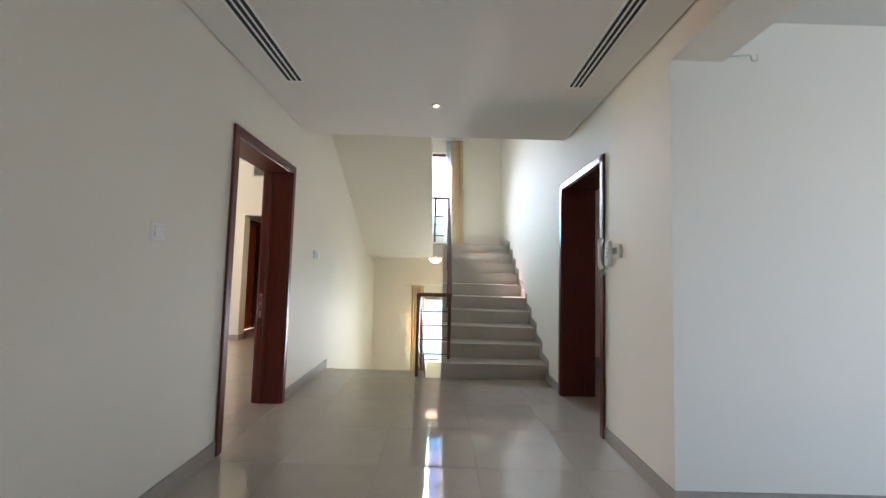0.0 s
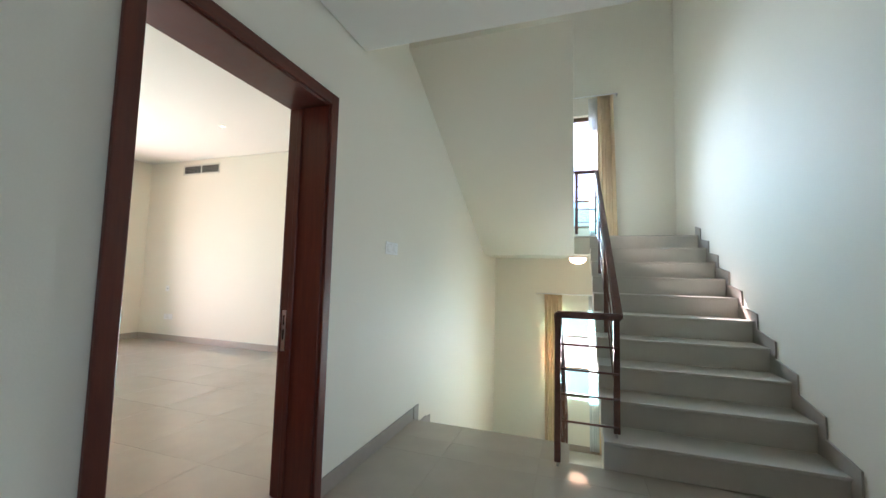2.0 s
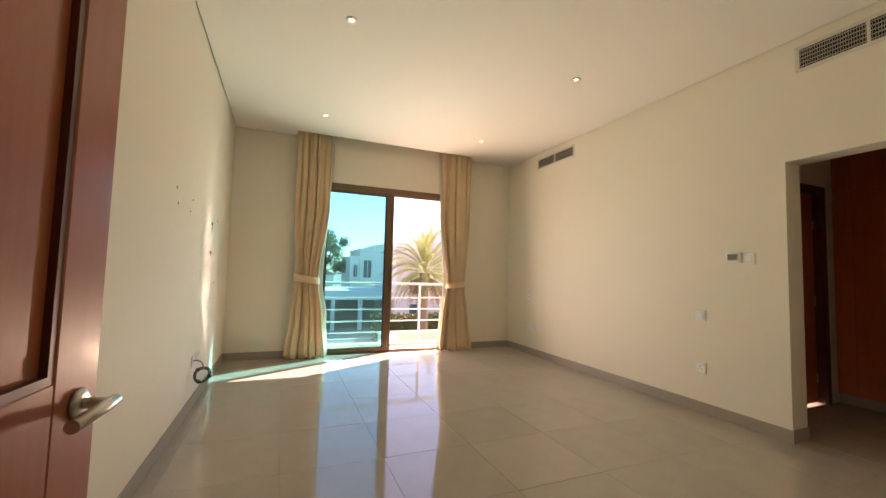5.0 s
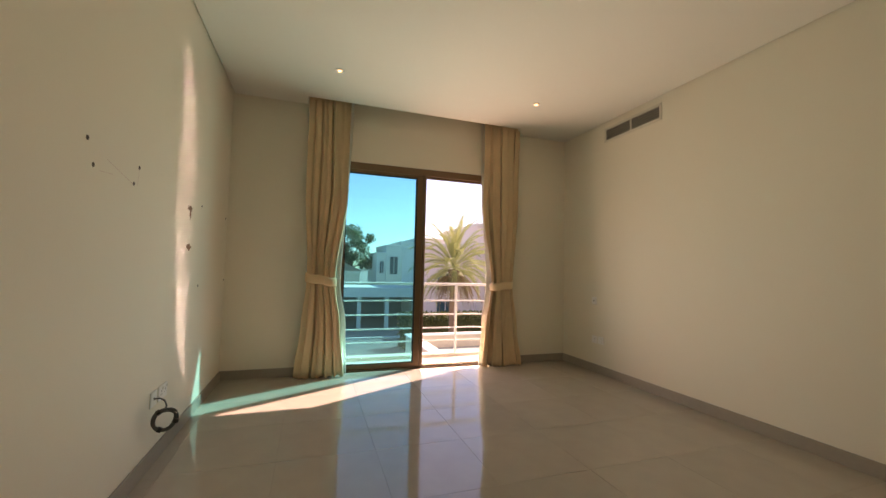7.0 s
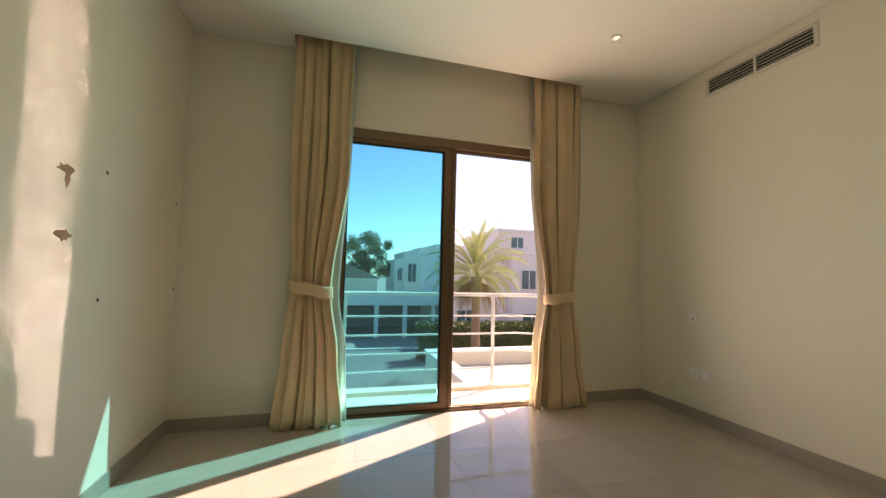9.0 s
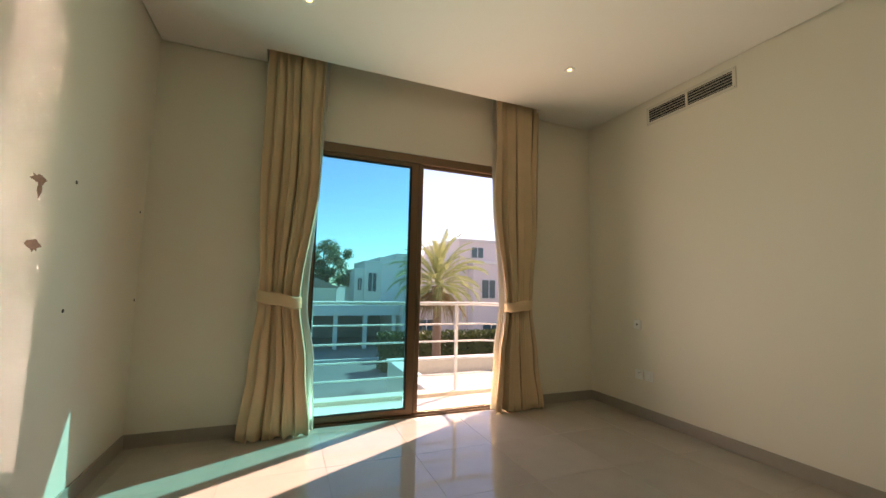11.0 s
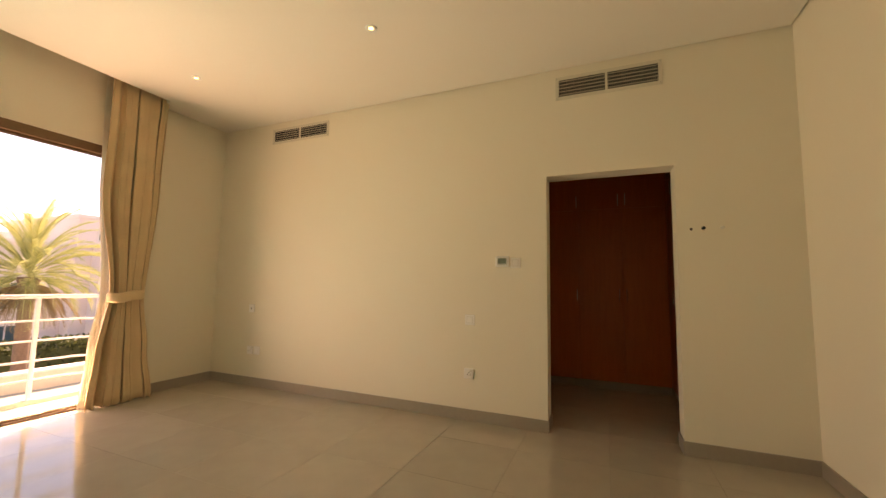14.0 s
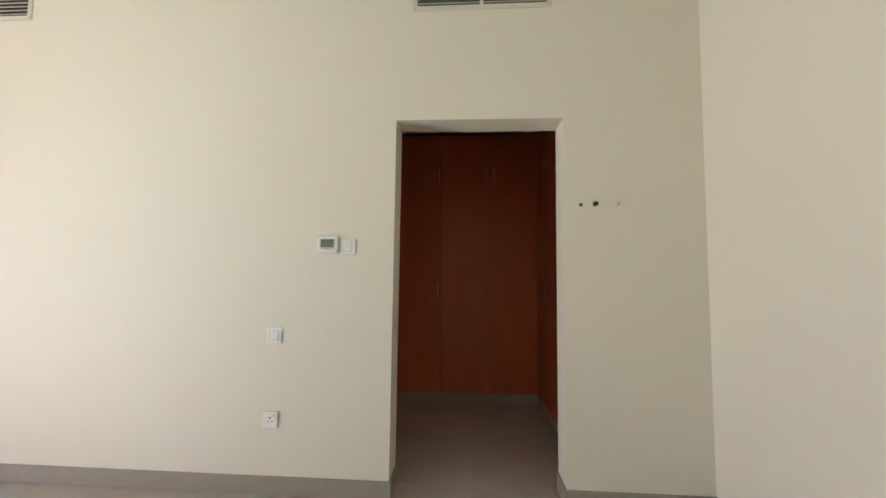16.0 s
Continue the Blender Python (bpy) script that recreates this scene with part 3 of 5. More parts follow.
def panel_door(name, at, turn, width, height, label):
    """A leaf along +x from its hinge, with two recessed panels on both faces, a lever and a lock."""
    root = thing(name, at, label, "door")
    th = 0.045
    st, rail_t, lock0, lock1, rail_b = 0.125, 0.13, 0.75, 1.04, 0.22
    part("stile", soft_box(0, st, -th / 2, th / 2, 0.006, height, 0.003, 1), LEAFWOOD, root)
    part("stile", soft_box(width - st, width, -th / 2, th / 2, 0.006, height, 0.003, 1), LEAFWOOD, root)
    for a, b in ((0.006, rail_b), (lock0, lock1), (height - rail_t, height)):
        part("rail", soft_box(st, width - st, -th / 2 + 0.0005, th / 2 - 0.0005, a, b, 0.002, 1), LEAFWOOD, root)
    for a, b in ((rail_b, lock0), (lock1, height - rail_t)):
        bm = boxes((st, width - st, -0.008, 0.008, a, b))
        for sgn in (-1, 1):
            bx(bm, st + 0.055, width - st - 0.055, min(sgn * 0.008, sgn * 0.015), max(sgn * 0.008, sgn * 0.015), a + 0.055, b - 0.055)
        part("panel", bm, LEAFWOOD, root)
        for sgn in (-1, 1):
            bead = bmesh.new()
            y0, y1 = sorted((sgn * 0.008, sgn * 0.020))
            bx(bead, st, st + 0.014, y0, y1, a, b)
            bx(bead, width - st - 0.014, width - st, y0, y1, a, b)
            bx(bead, st + 0.014, width - st - 0.014, y0, y1, a, a + 0.014)
            bx(bead, st + 0.014, width - st - 0.014, y0, y1, b - 0.014, b)
            part("moulding", bead, MAHOG, root)
    hx = width - 0.062
    for sgn in (-1, 1):
        rot = pose(hx, sgn * th / 2, HZ, -90 * sgn, 0, 0)
        rose = part("rose", lathe(bmesh.new(), ((0.026, 0), (0.026, 0.007), (0.022, 0.010), (0.011, 0.011)), 20, rot), CHROME, root, "brushed steel rose")
        bm = bmesh.new()
        tube(bm, [(hx, sgn * (th / 2 + 0.005), HZ), (hx, sgn * (th / 2 + 0.048), HZ)], 0.0095, 12)
        tube(bm, [(hx + 0.012, sgn * (th / 2 + 0.050), HZ), (hx - 0.02, sgn * (th / 2 + 0.052), HZ), (hx - 0.118, sgn * (th / 2 + 0.052), HZ)], 0.0105, 12)
        part("lever_handle", bm, CHROME, root, "brushed steel lever handle")
        bm = lathe(bmesh.new(), ((0.026, 0), (0.026, 0.007), (0.021, 0.010), (0.012, 0.011)), 20, pose(hx, sgn * th / 2, 0.80, -90 * sgn, 0, 0))
        part("lock_rose", bm, CHROME, root, "brushed steel lock escutcheon")
        part("keyhole", boxes((hx - 0.004, hx + 0.004, min(sgn * (th / 2 + 0.008), sgn * (th / 2 + 0.0125)), max(sgn * (th / 2 + 0.008), sgn * (th / 2 + 0.0125)), 0.787, 0.813)), DARK, root)
    part("lock_face", boxes((width - 0.001, width + 0.0015, -0.011, 0.011, 0.74, 1.04)), CHROME, root)
    for z in (0.22, 1.02, 1.85):
        bm = tube(bmesh.new(), [(-0.004, th / 2 + 0.004, z - 0.05), (-0.004, th / 2 + 0.004, z + 0.05)], 0.007, 10)
        bx(bm, -0.002, -0.0005, -th / 2 + 0.004, th / 2, z - 0.05, z + 0.05)
        part("hinge", bm, HINGE, root, "satin metal hinge")
    root.matrix_world = pose(*at, 0, 0, turn)
    return root


panel_door("bedroom_door", (BE - 0.012, D0 + 0.072, 0.002), 180 - 5.0, 0.90, 2.165, "open mahogany panelled door with steel lever handle")
bath_door = thing("dressing_door", (DX - 0.10, DY0 + 0.043, 0), "closed reddish wooden door in the dressing room", "door")
part("leaf", soft_box(0, 0.04, 0.0, DY1 - DY0 - 0.086, 0.006, 2.175, 0.003, 1), WARD, bath_door)
for z in (0.25, 1.05, 1.85):
    part("hinge", boxes((0.04, 0.048, DY1 - DY0 - 0.10, DY1 - DY0 - 0.086, z - 0.05, z + 0.05)), HINGE, bath_door)

# ---- balcony door ----
bal = thing("window_1", (BW - 0.06, 5.5, 0), "sliding balcony door, bronze aluminium, one green glass leaf", "sliding door")
bal["kind"] = "structure"
FX0, FX1 = -7.795, -7.675
for n_, b in (("head", (FX0, FX1, W0 + 0.05, W1 - 0.05, WT - 0.085, WT)), ("sill", (FX0, FX1, W0 + 0.05, W1 - 0.05, -0.035, 0.012)), ("side_frame", (FX0, FX1, W0, W0 + 0.05, -0.035, WT)), ("side_frame", (FX0, FX1, W1 - 0.05, W1, -0.035, WT))):
    piece("window_" + n_ if n_ == "sill" else n_, soft_box(*b, 0.003, 1), BRONZE, bal)
for x in (-7.715, -7.760):
    piece("track", boxes((x - 0.004, x + 0.004, W0 + 0.05, W1 - 0.05, 0.012, 0.028)), BRONZE, bal)
    piece("track", boxes((x - 0.004, x + 0.004, W0 + 0.05, W1 - 0.05, WT - 0.105, WT - 0.085)), BRONZE, bal)


def sliding_leaf(xc, y0, y1):
    zt, zr = WT - 0.080, WT - 0.118
    leaf = piece("sliding_leaf", boxes((xc - 0.02, xc + 0.02, y0, y0 + 0.06, 0.03, zt), (xc - 0.02, xc + 0.02, y1 - 0.07, y1, 0.03, zt), (xc - 0.02, xc + 0.02, y0 + 0.06, y1 - 0.07, 0.03, 0.072), (xc - 0.02, xc + 0.02, y0 + 0.06, y1 - 0.07, zr, zt)), BRONZE, bal)
    ya, yb = y0 + 0.06, y1 - 0.07
    g = boxes((xc - 0.012, xc + 0.012, ya, ya + 0.012, 0.072, zr), (xc - 0.012, xc + 0.012, yb - 0.020, yb, 0.072, zr), (xc - 0.012, xc + 0.012, ya + 0.012, yb - 0.020, 0.072, 0.084), (xc - 0.012, xc + 0.012, ya + 0.012, yb - 0.020, zr - 0.016, zr))
    bmesh.ops.translate(g, verts=g.verts[:], vec=-Vector(bal.location))
    part("gasket", g, RUBBER, leaf)
    gl = boxes((xc - 0.003, xc + 0.003, ya + 0.012, yb - 0.020, 0.084, zr - 0.016))
    bmesh.ops.translate(gl, verts=gl.verts[:], vec=-Vector(bal.location))
    part("pane", gl, GREENGLASS, leaf, "green tinted glass")
    return leaf


leaf_in = sliding_leaf(-7.715, W0 + 0.05, 5.595)
piece("interlock", soft_box(-7.75, -7.685, 5.597, 5.640, 0.03, WT - 0.081, 0.003, 1), BRONZE, bal)
piece("pull_handle", soft_box(-7.690, -7.672, 5.608, 5.626, 0.92, 1.14, 0.004, 2), BRONZE, bal)


# ---- curtains ----
def curtain(name, at_x, edges, folds, seed, material, label, category="curtain", amp=0.05, thick=0.004, group=""):
    """A pleated cloth. edges: rows of (z, y left, y right), top to bottom, pulled in where it is tied."""
    root = thing(name, (at_x, edges[-1][1], edges[-1][0]), label, category, group)
    rng = random.Random(seed)
    ph = [rng.uniform(0, 6.28) for _ in range(6)]
    nu, nv = folds * 30, 46
    zt, zb = edges[0][0], edges[-1][0]
    bm = bmesh.new()
    rows = []
    for j in range(nv + 1):
        z = zt + (zb - zt) * j / nv
        for (za, la, ra), (zc, lc, rc) in zip(edges, edges[1:]):
            if za >= z >= zc - 1e-6:
                f = (za - z) / (za - zc)
                f = f * f * (3 - 2 * f)
                yl, yr = la + (lc - la) * f, ra + (rc - ra) * f
                break
        full = (yr - yl) / (edges[0][2] - edges[0][1])
        row = []
        for i in range(nu + 1):
            u = i / nu
            warp = u + 0.036 * math.sin(6.28 * 1.7 * u + ph[0] + 0.22 * z) + 0.022 * math.sin(6.28 * 3.3 * u + ph[1] - 0.15 * z)
            a = 2 * math.pi * folds * warp + ph[2] + 0.10 * math.sin(1.1 * z + ph[3])
            deep = min(1.0, 0.78 + 0.38 * math.sin(2.3 * u * 6.28 + ph[4] + 0.5 * z) + 0.20 * math.sin(1.3 * u * 6.28 + ph[1]))
            s = math.sin(a)
            gather = min(1.0, 0.55 + (zt - z) * 1.6)
            x = amp * gather * (0.55 - 1.85 * deep * abs(math.cos(a / 2 + 0.15 * s)) ** 5 + 0.28 * math.sin(a + ph[5]) + 0.12 * math.sin(0.37 * a + 2.0 * z + ph[4]))
            y = yl + (yr - yl) * u + 0.020 * math.cos(a + 0.5) * full + 0.006 * math.sin(3.3 * z + 5 * u + ph[3])
            row.append(bm.verts.new((at_x + x, y, z + 0.012 * math.sin(2.2 * a) * (j == nv))))
        rows.append(row)
    for a, b in zip(rows, rows[1:]):
        for i in range(nu):
            bm.faces.new((a[i], a[i + 1], b[i + 1], b[i])).smooth = True
    ob = piece("drape", bm, material, root)
    m = ob.modifiers.new("cloth", "SOLIDIFY")
    m.thickness = thick
    return root


def tieback(root, at_x, y0, y1, z, material, lean, h=0.10, depth=0.085):
    bm = bmesh.new()
    n = 28
    rings = []
    for zz, g in ((z - h / 2, 0.0), (z - h / 2 + 0.012, 0.006), (z + h / 2 - 0.012, 0.006), (z + h / 2, 0.0)):
        rings.append([bm.verts.new((at_x + (depth + g) * math.sin(t), (y0 + y1) / 2 + ((y1 - y0) / 2 + g) * math.cos(t), zz + lean * math.cos(t) + 0.006 * math.sin(5 * t))) for t in [2 * math.pi * k / n for k in range(n)]])
    for a, b in zip(rings, rings[1:]):
        for k in range(n):
            bm.faces.new((a[k], a[(k + 1) % n], b[(k + 1) % n], b[k])).smooth = True
    ob = piece("tieback", bm, material, root, "pale cloth tieback band")
    m = ob.modifiers.new("band", "SOLIDIFY")
    m.thickness = 0.006


CX = -7.53
lc = curtain("curtain", CX, [(3.40, 4.175, 4.645), (2.2, 4.185, 4.64), (1.11, 4.22, 4.525), (0.55, 4.185, 4.60), (0.008, 4.135, 4.645)], 6, 3, CURTAIN, "tall beige cloth curtain tied back beside balcony door", amp=0.056, group="bedroom curtains")
tieback(lc, CX, 4.205, 4.54, 1.10, CURTAIN, -0.030)
rc = curtain("curtain", CX, [(3.40, 6.38, 6.90), (2.2, 6.39, 6.89), (1.06, 6.515, 6.82), (0.5, 6.45, 6.90), (0.008, 6.42, 6.97)], 6, 8, CURTAIN, "tall beige cloth curtain tied back beside balcony door", amp=0.056, group="bedroom curtains")
tieback(rc, CX, 6.505, 6.82, 1.055, CURTAIN, 0.020)
curtain("sheer_curtain", -7.628, [(3.40, 4.22, 4.66), (2.2, 4.22, 4.64), (1.05, 4.22, 4.58), (0.55, 4.2, 4.66), (0.01, 4.2, 4.69)], 10, 5, SHEER, "thin white sheer curtain behind the beige drape", amp=0.014, thick=0.002)
curtain("sheer_curtain", -7.628, [(3.40, 6.38, 6.84), (2.2, 6.40, 6.84), (1.05, 6.49, 6.82), (0.55, 6.43, 6.86), (0.01, 6.39, 6.88)], 10, 6, SHEER, "thin white sheer curtain behind the beige drape", amp=0.014, thick=0.002)
rail = thing("curtain_rail", (CX, 5.5, 3.42), "white curtain track inside the ceiling pocket", "curtain rail")
piece("track", soft_box(CX - 0.015, CX + 0.015, PY0 + 0.01, PY1 - 0.01, 3.41, 3.44, 0.003, 1), WHITE, rail)
piece("track", soft_box(-7.640, -7.616, PY0 + 0.01, PY1 - 0.01, 3.41, 3.44, 0.003, 1), WHITE, rail)


# ---- stair windows ----
def stair_window(name, z0, z1, upper):
    """upper: one tall clear light over a low tinted one; else a clear light between two tinted ones."""
    w = thing(name, (SW0, FAR + 0.12, z0), "bronze aluminium stair window with clear and tinted panes", "window")
    w["kind"] = "structure"
    y0, y1 = FAR + 0.09, FAR + 0.15
    for a, b in ((SW0, SW0 + 0.045), (SW1 - 0.045, SW1)):
        piece("window_frame", soft_box(a, b, y0, y1, z0, z1, 0.003, 1), BRONZE, w)
    bars = [(z0, 0.05), (z0 + 0.45, 0.03), (z1 - 0.06, 0.06)] + ([] if upper else [(z1 - 0.43, 0.03)])
    for z, h in bars:
        piece("window_bar", soft_box(SW0 + 0.045, SW1 - 0.045, y0 + 0.001, y1 - 0.001, z, z + h, 0.003, 1), BRONZE, w)
    lights = [(z0 + 0.05, z0 + 0.45, STAIRGLASS, "teal tinted glass")]
    # clear panes stand in for the overbright view beyond the tinted window
    lights += [(z0 + 0.48, z1 - 0.06, CLEARGLASS, "clear pane for overbright view")] if upper else [(z0 + 0.48, z1 - 0.43, CLEARGLASS, "clear pane for overbright view"), (z1 - 0.40, z1 - 0.06, STAIRGLASS, "teal tinted glass")]
    for a, b, glass, label in lights:
        piece("pane", boxes((SW0 + 0.045, SW1 - 0.045, FAR + 0.117, FAR + 0.123, a, b)), glass, w, label)
    return w


stair_window("window_2", UW0, UW1, True)
stair_window("window_3", LW0, LW1, False)


def stair_drape(name, a, b, y, z0, z1, folds, depth, flare, seed, material, label, category):
    """A pleated cloth hung along the stair end wall, pinched at its heading."""
    root = thing(name, (a, y, z0), label, category, "stair curtains")
    rng = random.Random(seed)
    ph = [rng.uniform(0, 6.28) for _ in range(4)]
    bm = bmesh.new()
    nu, nv = folds * 14, 26
    rows = []
    for j in range(nv + 1):
        f = j / nv
        l, r = a + 0.4 * flare * f, b + flare * f
        pinch = 0.55 + 0.45 * min(1.0, f * 9)
        row = []
        for i in range(nu + 1):
            u = i / nu
            q = 2 * math.pi * folds * (u + 0.035 * math.sin(8 * u + ph[0])) + ph[1] + 0.35 * math.sin(2.2 * f + ph[2])
            d = depth * pinch * (0.75 + 0.35 * math.sin(11 * u + ph[3]))
            row.append(bm.verts.new((l + (r - l) * u + 0.006 * math.cos(q), y + d * (2.2 * abs(math.sin(q / 2)) ** 0.8 - 1.1), z1 + (z0 - z1) * f)))
        rows.append(row)
    for p, q in zip(rows, rows[1:]):
        for i in range(nu):
            bm.faces.new((p[i], p[i + 1], q[i + 1], q[i])).smooth = True
    ob = piece("drape", bm, material, root)
    ob.modifiers.new("cloth", "SOLIDIFY").thickness = 0.003
    return root


def stair_curtains(z0, z1):
    if z0 < 0:
        stair_drape("stair_curtain", SW0 - 0.06, SW0 + 0.21, FAR - 0.09, z0, z1, 6, 0.026, 0.05, 4, STAIRCURTAIN, "long orange-beige curtain at the stair window", "curtain")
    stair_drape("stair_curtain", 0.13, 0.36, FAR - 0.09, z0, z1, 5, 0.026, 0.06, 7, STAIRCURTAIN, "long orange-beige curtain at the stair window", "curtain")
    stair_drape("sheer_curtain", 0.0, 0.17, FAR - 0.04, z0 + 0.02, z1, 5, 0.010, 0.05, 9, OPENSHEER, "thin white sheer curtain beside the stair window", "curtain")
    rod = thing("curtain_rod", (SW0 - 0.2, FAR - 0.09, z1), "thin white curtain rod on wall brackets", "curtain rod")
    piece("rod", tube(bmesh.new(), [(SW0 - 0.2, FAR - 0.09, z1 + 0.012), (0.44, FAR - 0.09, z1 + 0.012)], 0.01), WHITE, rod)
    for x in (SW0 - 0.17, 0.42):
        piece("bracket", boxes((x - 0.008, x + 0.008, FAR - 0.09, FAR + 0.001, z1 + 0.004, z1 + 0.02)), WHITE, rod)


stair_curtains(LAND + 0.06, 4.24)
stair_curtains(LOW + 0.03, 0.985)


# ---- stair railings ----
def railing(name, label, runs, posts):
    """Square wooden handrail and posts with thin bars. runs: (start, end) of the handrail's top line."""
    root = thing(name, posts[0][0], label, "railing")
    for (a, b) in runs:
        a, b = Vector(a), Vector(b)
        d = (b - a).normalized()
        side = d.cross(Vector((0, 0, 1))).normalized() * 0.028
        up = side.cross(d).normalized() * 0.045
        if up.z < 0:
            up = -up
        bm = bmesh.new()
        vs = []
        for p in (a - d * 0.02, b + d * 0.02):
            vs.append([bm.verts.new(p + side * sx + up * sz) for sx, sz in ((-1, -1), (1, -1), (1, 0), (-1, 0))])
        for k in range(4):
            bm.faces.new((vs[0][k], vs[0][(k + 1) % 4], vs[1][(k + 1) % 4], vs[1][k]))
        bm.faces.new(vs[0][::-1])
        bm.faces.new(vs[1])
        bmesh.ops.bevel(bm, geom=bm.edges[:], offset=0.011, segments=3, affect="EDGES")
        piece("handrail", bm, RAILWOOD, root)
        for dz in (0.22, 0.385, 0.545, 0.72):
            piece("bar", tube(bmesh.new(), [a - Vector((0, 0, dz)), b - Vector((0, 0, dz))], 0.0075 if abs(d.z) < 0.1 else 0.005, 8), RAILWOOD, root)
    for base, height in posts:
        x, y, z = base
        piece("post", soft_box(x - 0.02, x + 0.02, y - 0.02, y + 0.02, z + 0.03, z + height - 0.03, 0.003, 1), RAILWOOD, root)
        piece("post_foot", tube(bmesh.new(), [(x, y, z), (x, y, z + 0.04)], 0.009, 10), CHROME, root, "small steel post foot")
    return root


RX, LX, RY, RT0 = 0.065, -0.31, 5.57, 1.015
railing("stair_railing", "dark red-brown wooden stair railing with thin bars", [((LX, RY, RT0), (RX, RY, RT0)), ((RX, RY, RT0), (RX, LANDY + 0.06, LAND + 0.92)), ((RX, LANDY + 0.06, LAND + 0.92), (-0.30, LANDY + 0.06, LAND + 0.92))],
        [((LX, RY, 0.0), RT0), ((RX, STAIR0 + 0.06, RISE), RT0 - RISE), ((RX, STAIR0 + GO * 3 + 0.1, RISE * 4), 0.87), ((RX, STAIR0 + GO * 6 + 0.1, RISE * 7), 0.87), ((RX, LANDY + 0.06, LAND), 0.92), ((-0.19, LANDY + 0.06, LAND), 0.92)])
railing("stair_railing", "dark wooden railing beside the descending stairs", [((LX, RY + 0.05, RT0 - 0.02), (LX, DOWN0 + 7 * GO, LOW + 0.92))],
        [((LX, DOWN0 + GO * 2.5, -RISE * 3), 0.90), ((LX, DOWN0 + GO * 5.5, -RISE * 6), 0.90), ((LX, DOWN0 + 7 * GO + 0.06, LOW), 0.92)])
dome = thing("ceiling_dome_light", (-0.17, 8.75, LAND - 0.25), "round frosted dome light glowing warm under the landing", "ceiling light")
part("rim", lathe(bmesh.new(), ((0.13, 0.0), (0.13, -0.02), (0.12, -0.028)), 28), CHROME, dome)
part("dome", lathe(bmesh.new(), ((0.12, -0.027), (0.116, -0.06), (0.09, -0.095), (0.045, -0.115), (0.005, -0.12)), 28), DOMEGLASS, dome)

# ---- outdoors ----
GZ = -3.70
gm = bmesh.new()
bx(gm, -1500, 1500, -1500, 1500, GZ - 0.5, GZ)
structure("ground", gm, SAND, "pale dusty ground reaching the horizon", "ground")
structure("road", boxes((-30, -15.5, -60, 60, GZ, GZ + 0.012)), ROAD, "grey block-paved lane between the villas", "road")
structure("kerb", boxes((-15.5, -15.3, -60, 6.5, GZ, GZ + 0.13), (-30.2, -30, -60, 60, GZ, GZ + 0.13)), RENDERW, "low pale concrete kerb", "kerb")
structure("facade_own_house", boxes((-7.8, -7.4, -8, 3.10, GZ, 4.2), (-7.8, -7.4, 7.95, 20, GZ, 4.2), (-7.8, -7.76, 3.10, 7.95, GZ, -0.31), (-7.8, -7.76, 3.10, 7.95, 3.51, 4.2)), RENDERC, "cream rendered outer wall of this villa", "facade")
structure("house_roof", boxes((-7.8, 5.4, -2.0, 10.75, 6.7, 6.85)), RENDERW, "flat roof slab over the villa", "roof")

# balcony
bal2 = structure("balcony", boxes((-8.56, -7.802, 4.20, 6.95, -0.22, -0.045)), BALC, "narrow cream balcony with a low kerb", "balcony")
part("kerb", soft_box(-8.58, -8.40, 4.20, 6.95, -0.22, 0.0, 0.01, 2), RENDERC, bal2)
for a, b in ((4.20, 4.32), (6.83, 6.95)):
    part("kerb", soft_box(-8.40, -7.802, a, b, -0.22, -0.001, 0.01, 2), RENDERC, bal2)
brail = thing("balcony_railing", (-8.45, 5.55, 0.0), "white painted steel balcony railing with horizontal bars", "railing")
for z, r in ((1.03, 0.022), (0.784, 0.011), (0.581, 0.011), (0.38, 0.011), (0.193, 0.011)):
    piece("top_rail" if z > 0.9 else "bar", tube(bmesh.new(), [(-7.805, 4.27, z), (-8.36, 4.27, z), (-8.45, 4.36, z), (-8.45, 6.70, z), (-8.36, 6.86, z), (-7.805, 6.86, z)], r, 10), RAILPAINT, brail)
for y in (4.68, 6.37):
    piece("post", soft_box(-8.467, -8.433, y - 0.017, y + 0.017, -0.002, 1.015, 0.004, 1), RAILPAINT, brail)
    piece("base_plate", soft_box(-8.495, -8.405, y - 0.04, y + 0.04, 0.0, 0.006, 0.002, 1), RAILPAINT, brail)

# lower porch roof
porch = thing("porch_roof", (-11.5, 10.5, GZ), "cream flat porch roof with low parapet", "roof")
piece("wall", boxes((-14.3, -7.95, 7.0, 7.25, GZ, -0.75), (-14.3, -14.05, 7.25, 16, GZ, -0.75)), RENDERC, porch)
piece("roof_deck", boxes((-14.05, -7.95, 7.25, 16, -1.3, -1.1)), ROOFGREY, porch, "grey-green roof membrane")
piece("coping", soft_box(-14.34, -14.01, 6.96, 16, -0.75, -0.70, 0.008, 1), RENDERW, porch)
piece("coping", soft_box(-14.01, -7.95, 6.96, 7.29, -0.75, -0.701, 0.008, 1), RENDERW, porch)


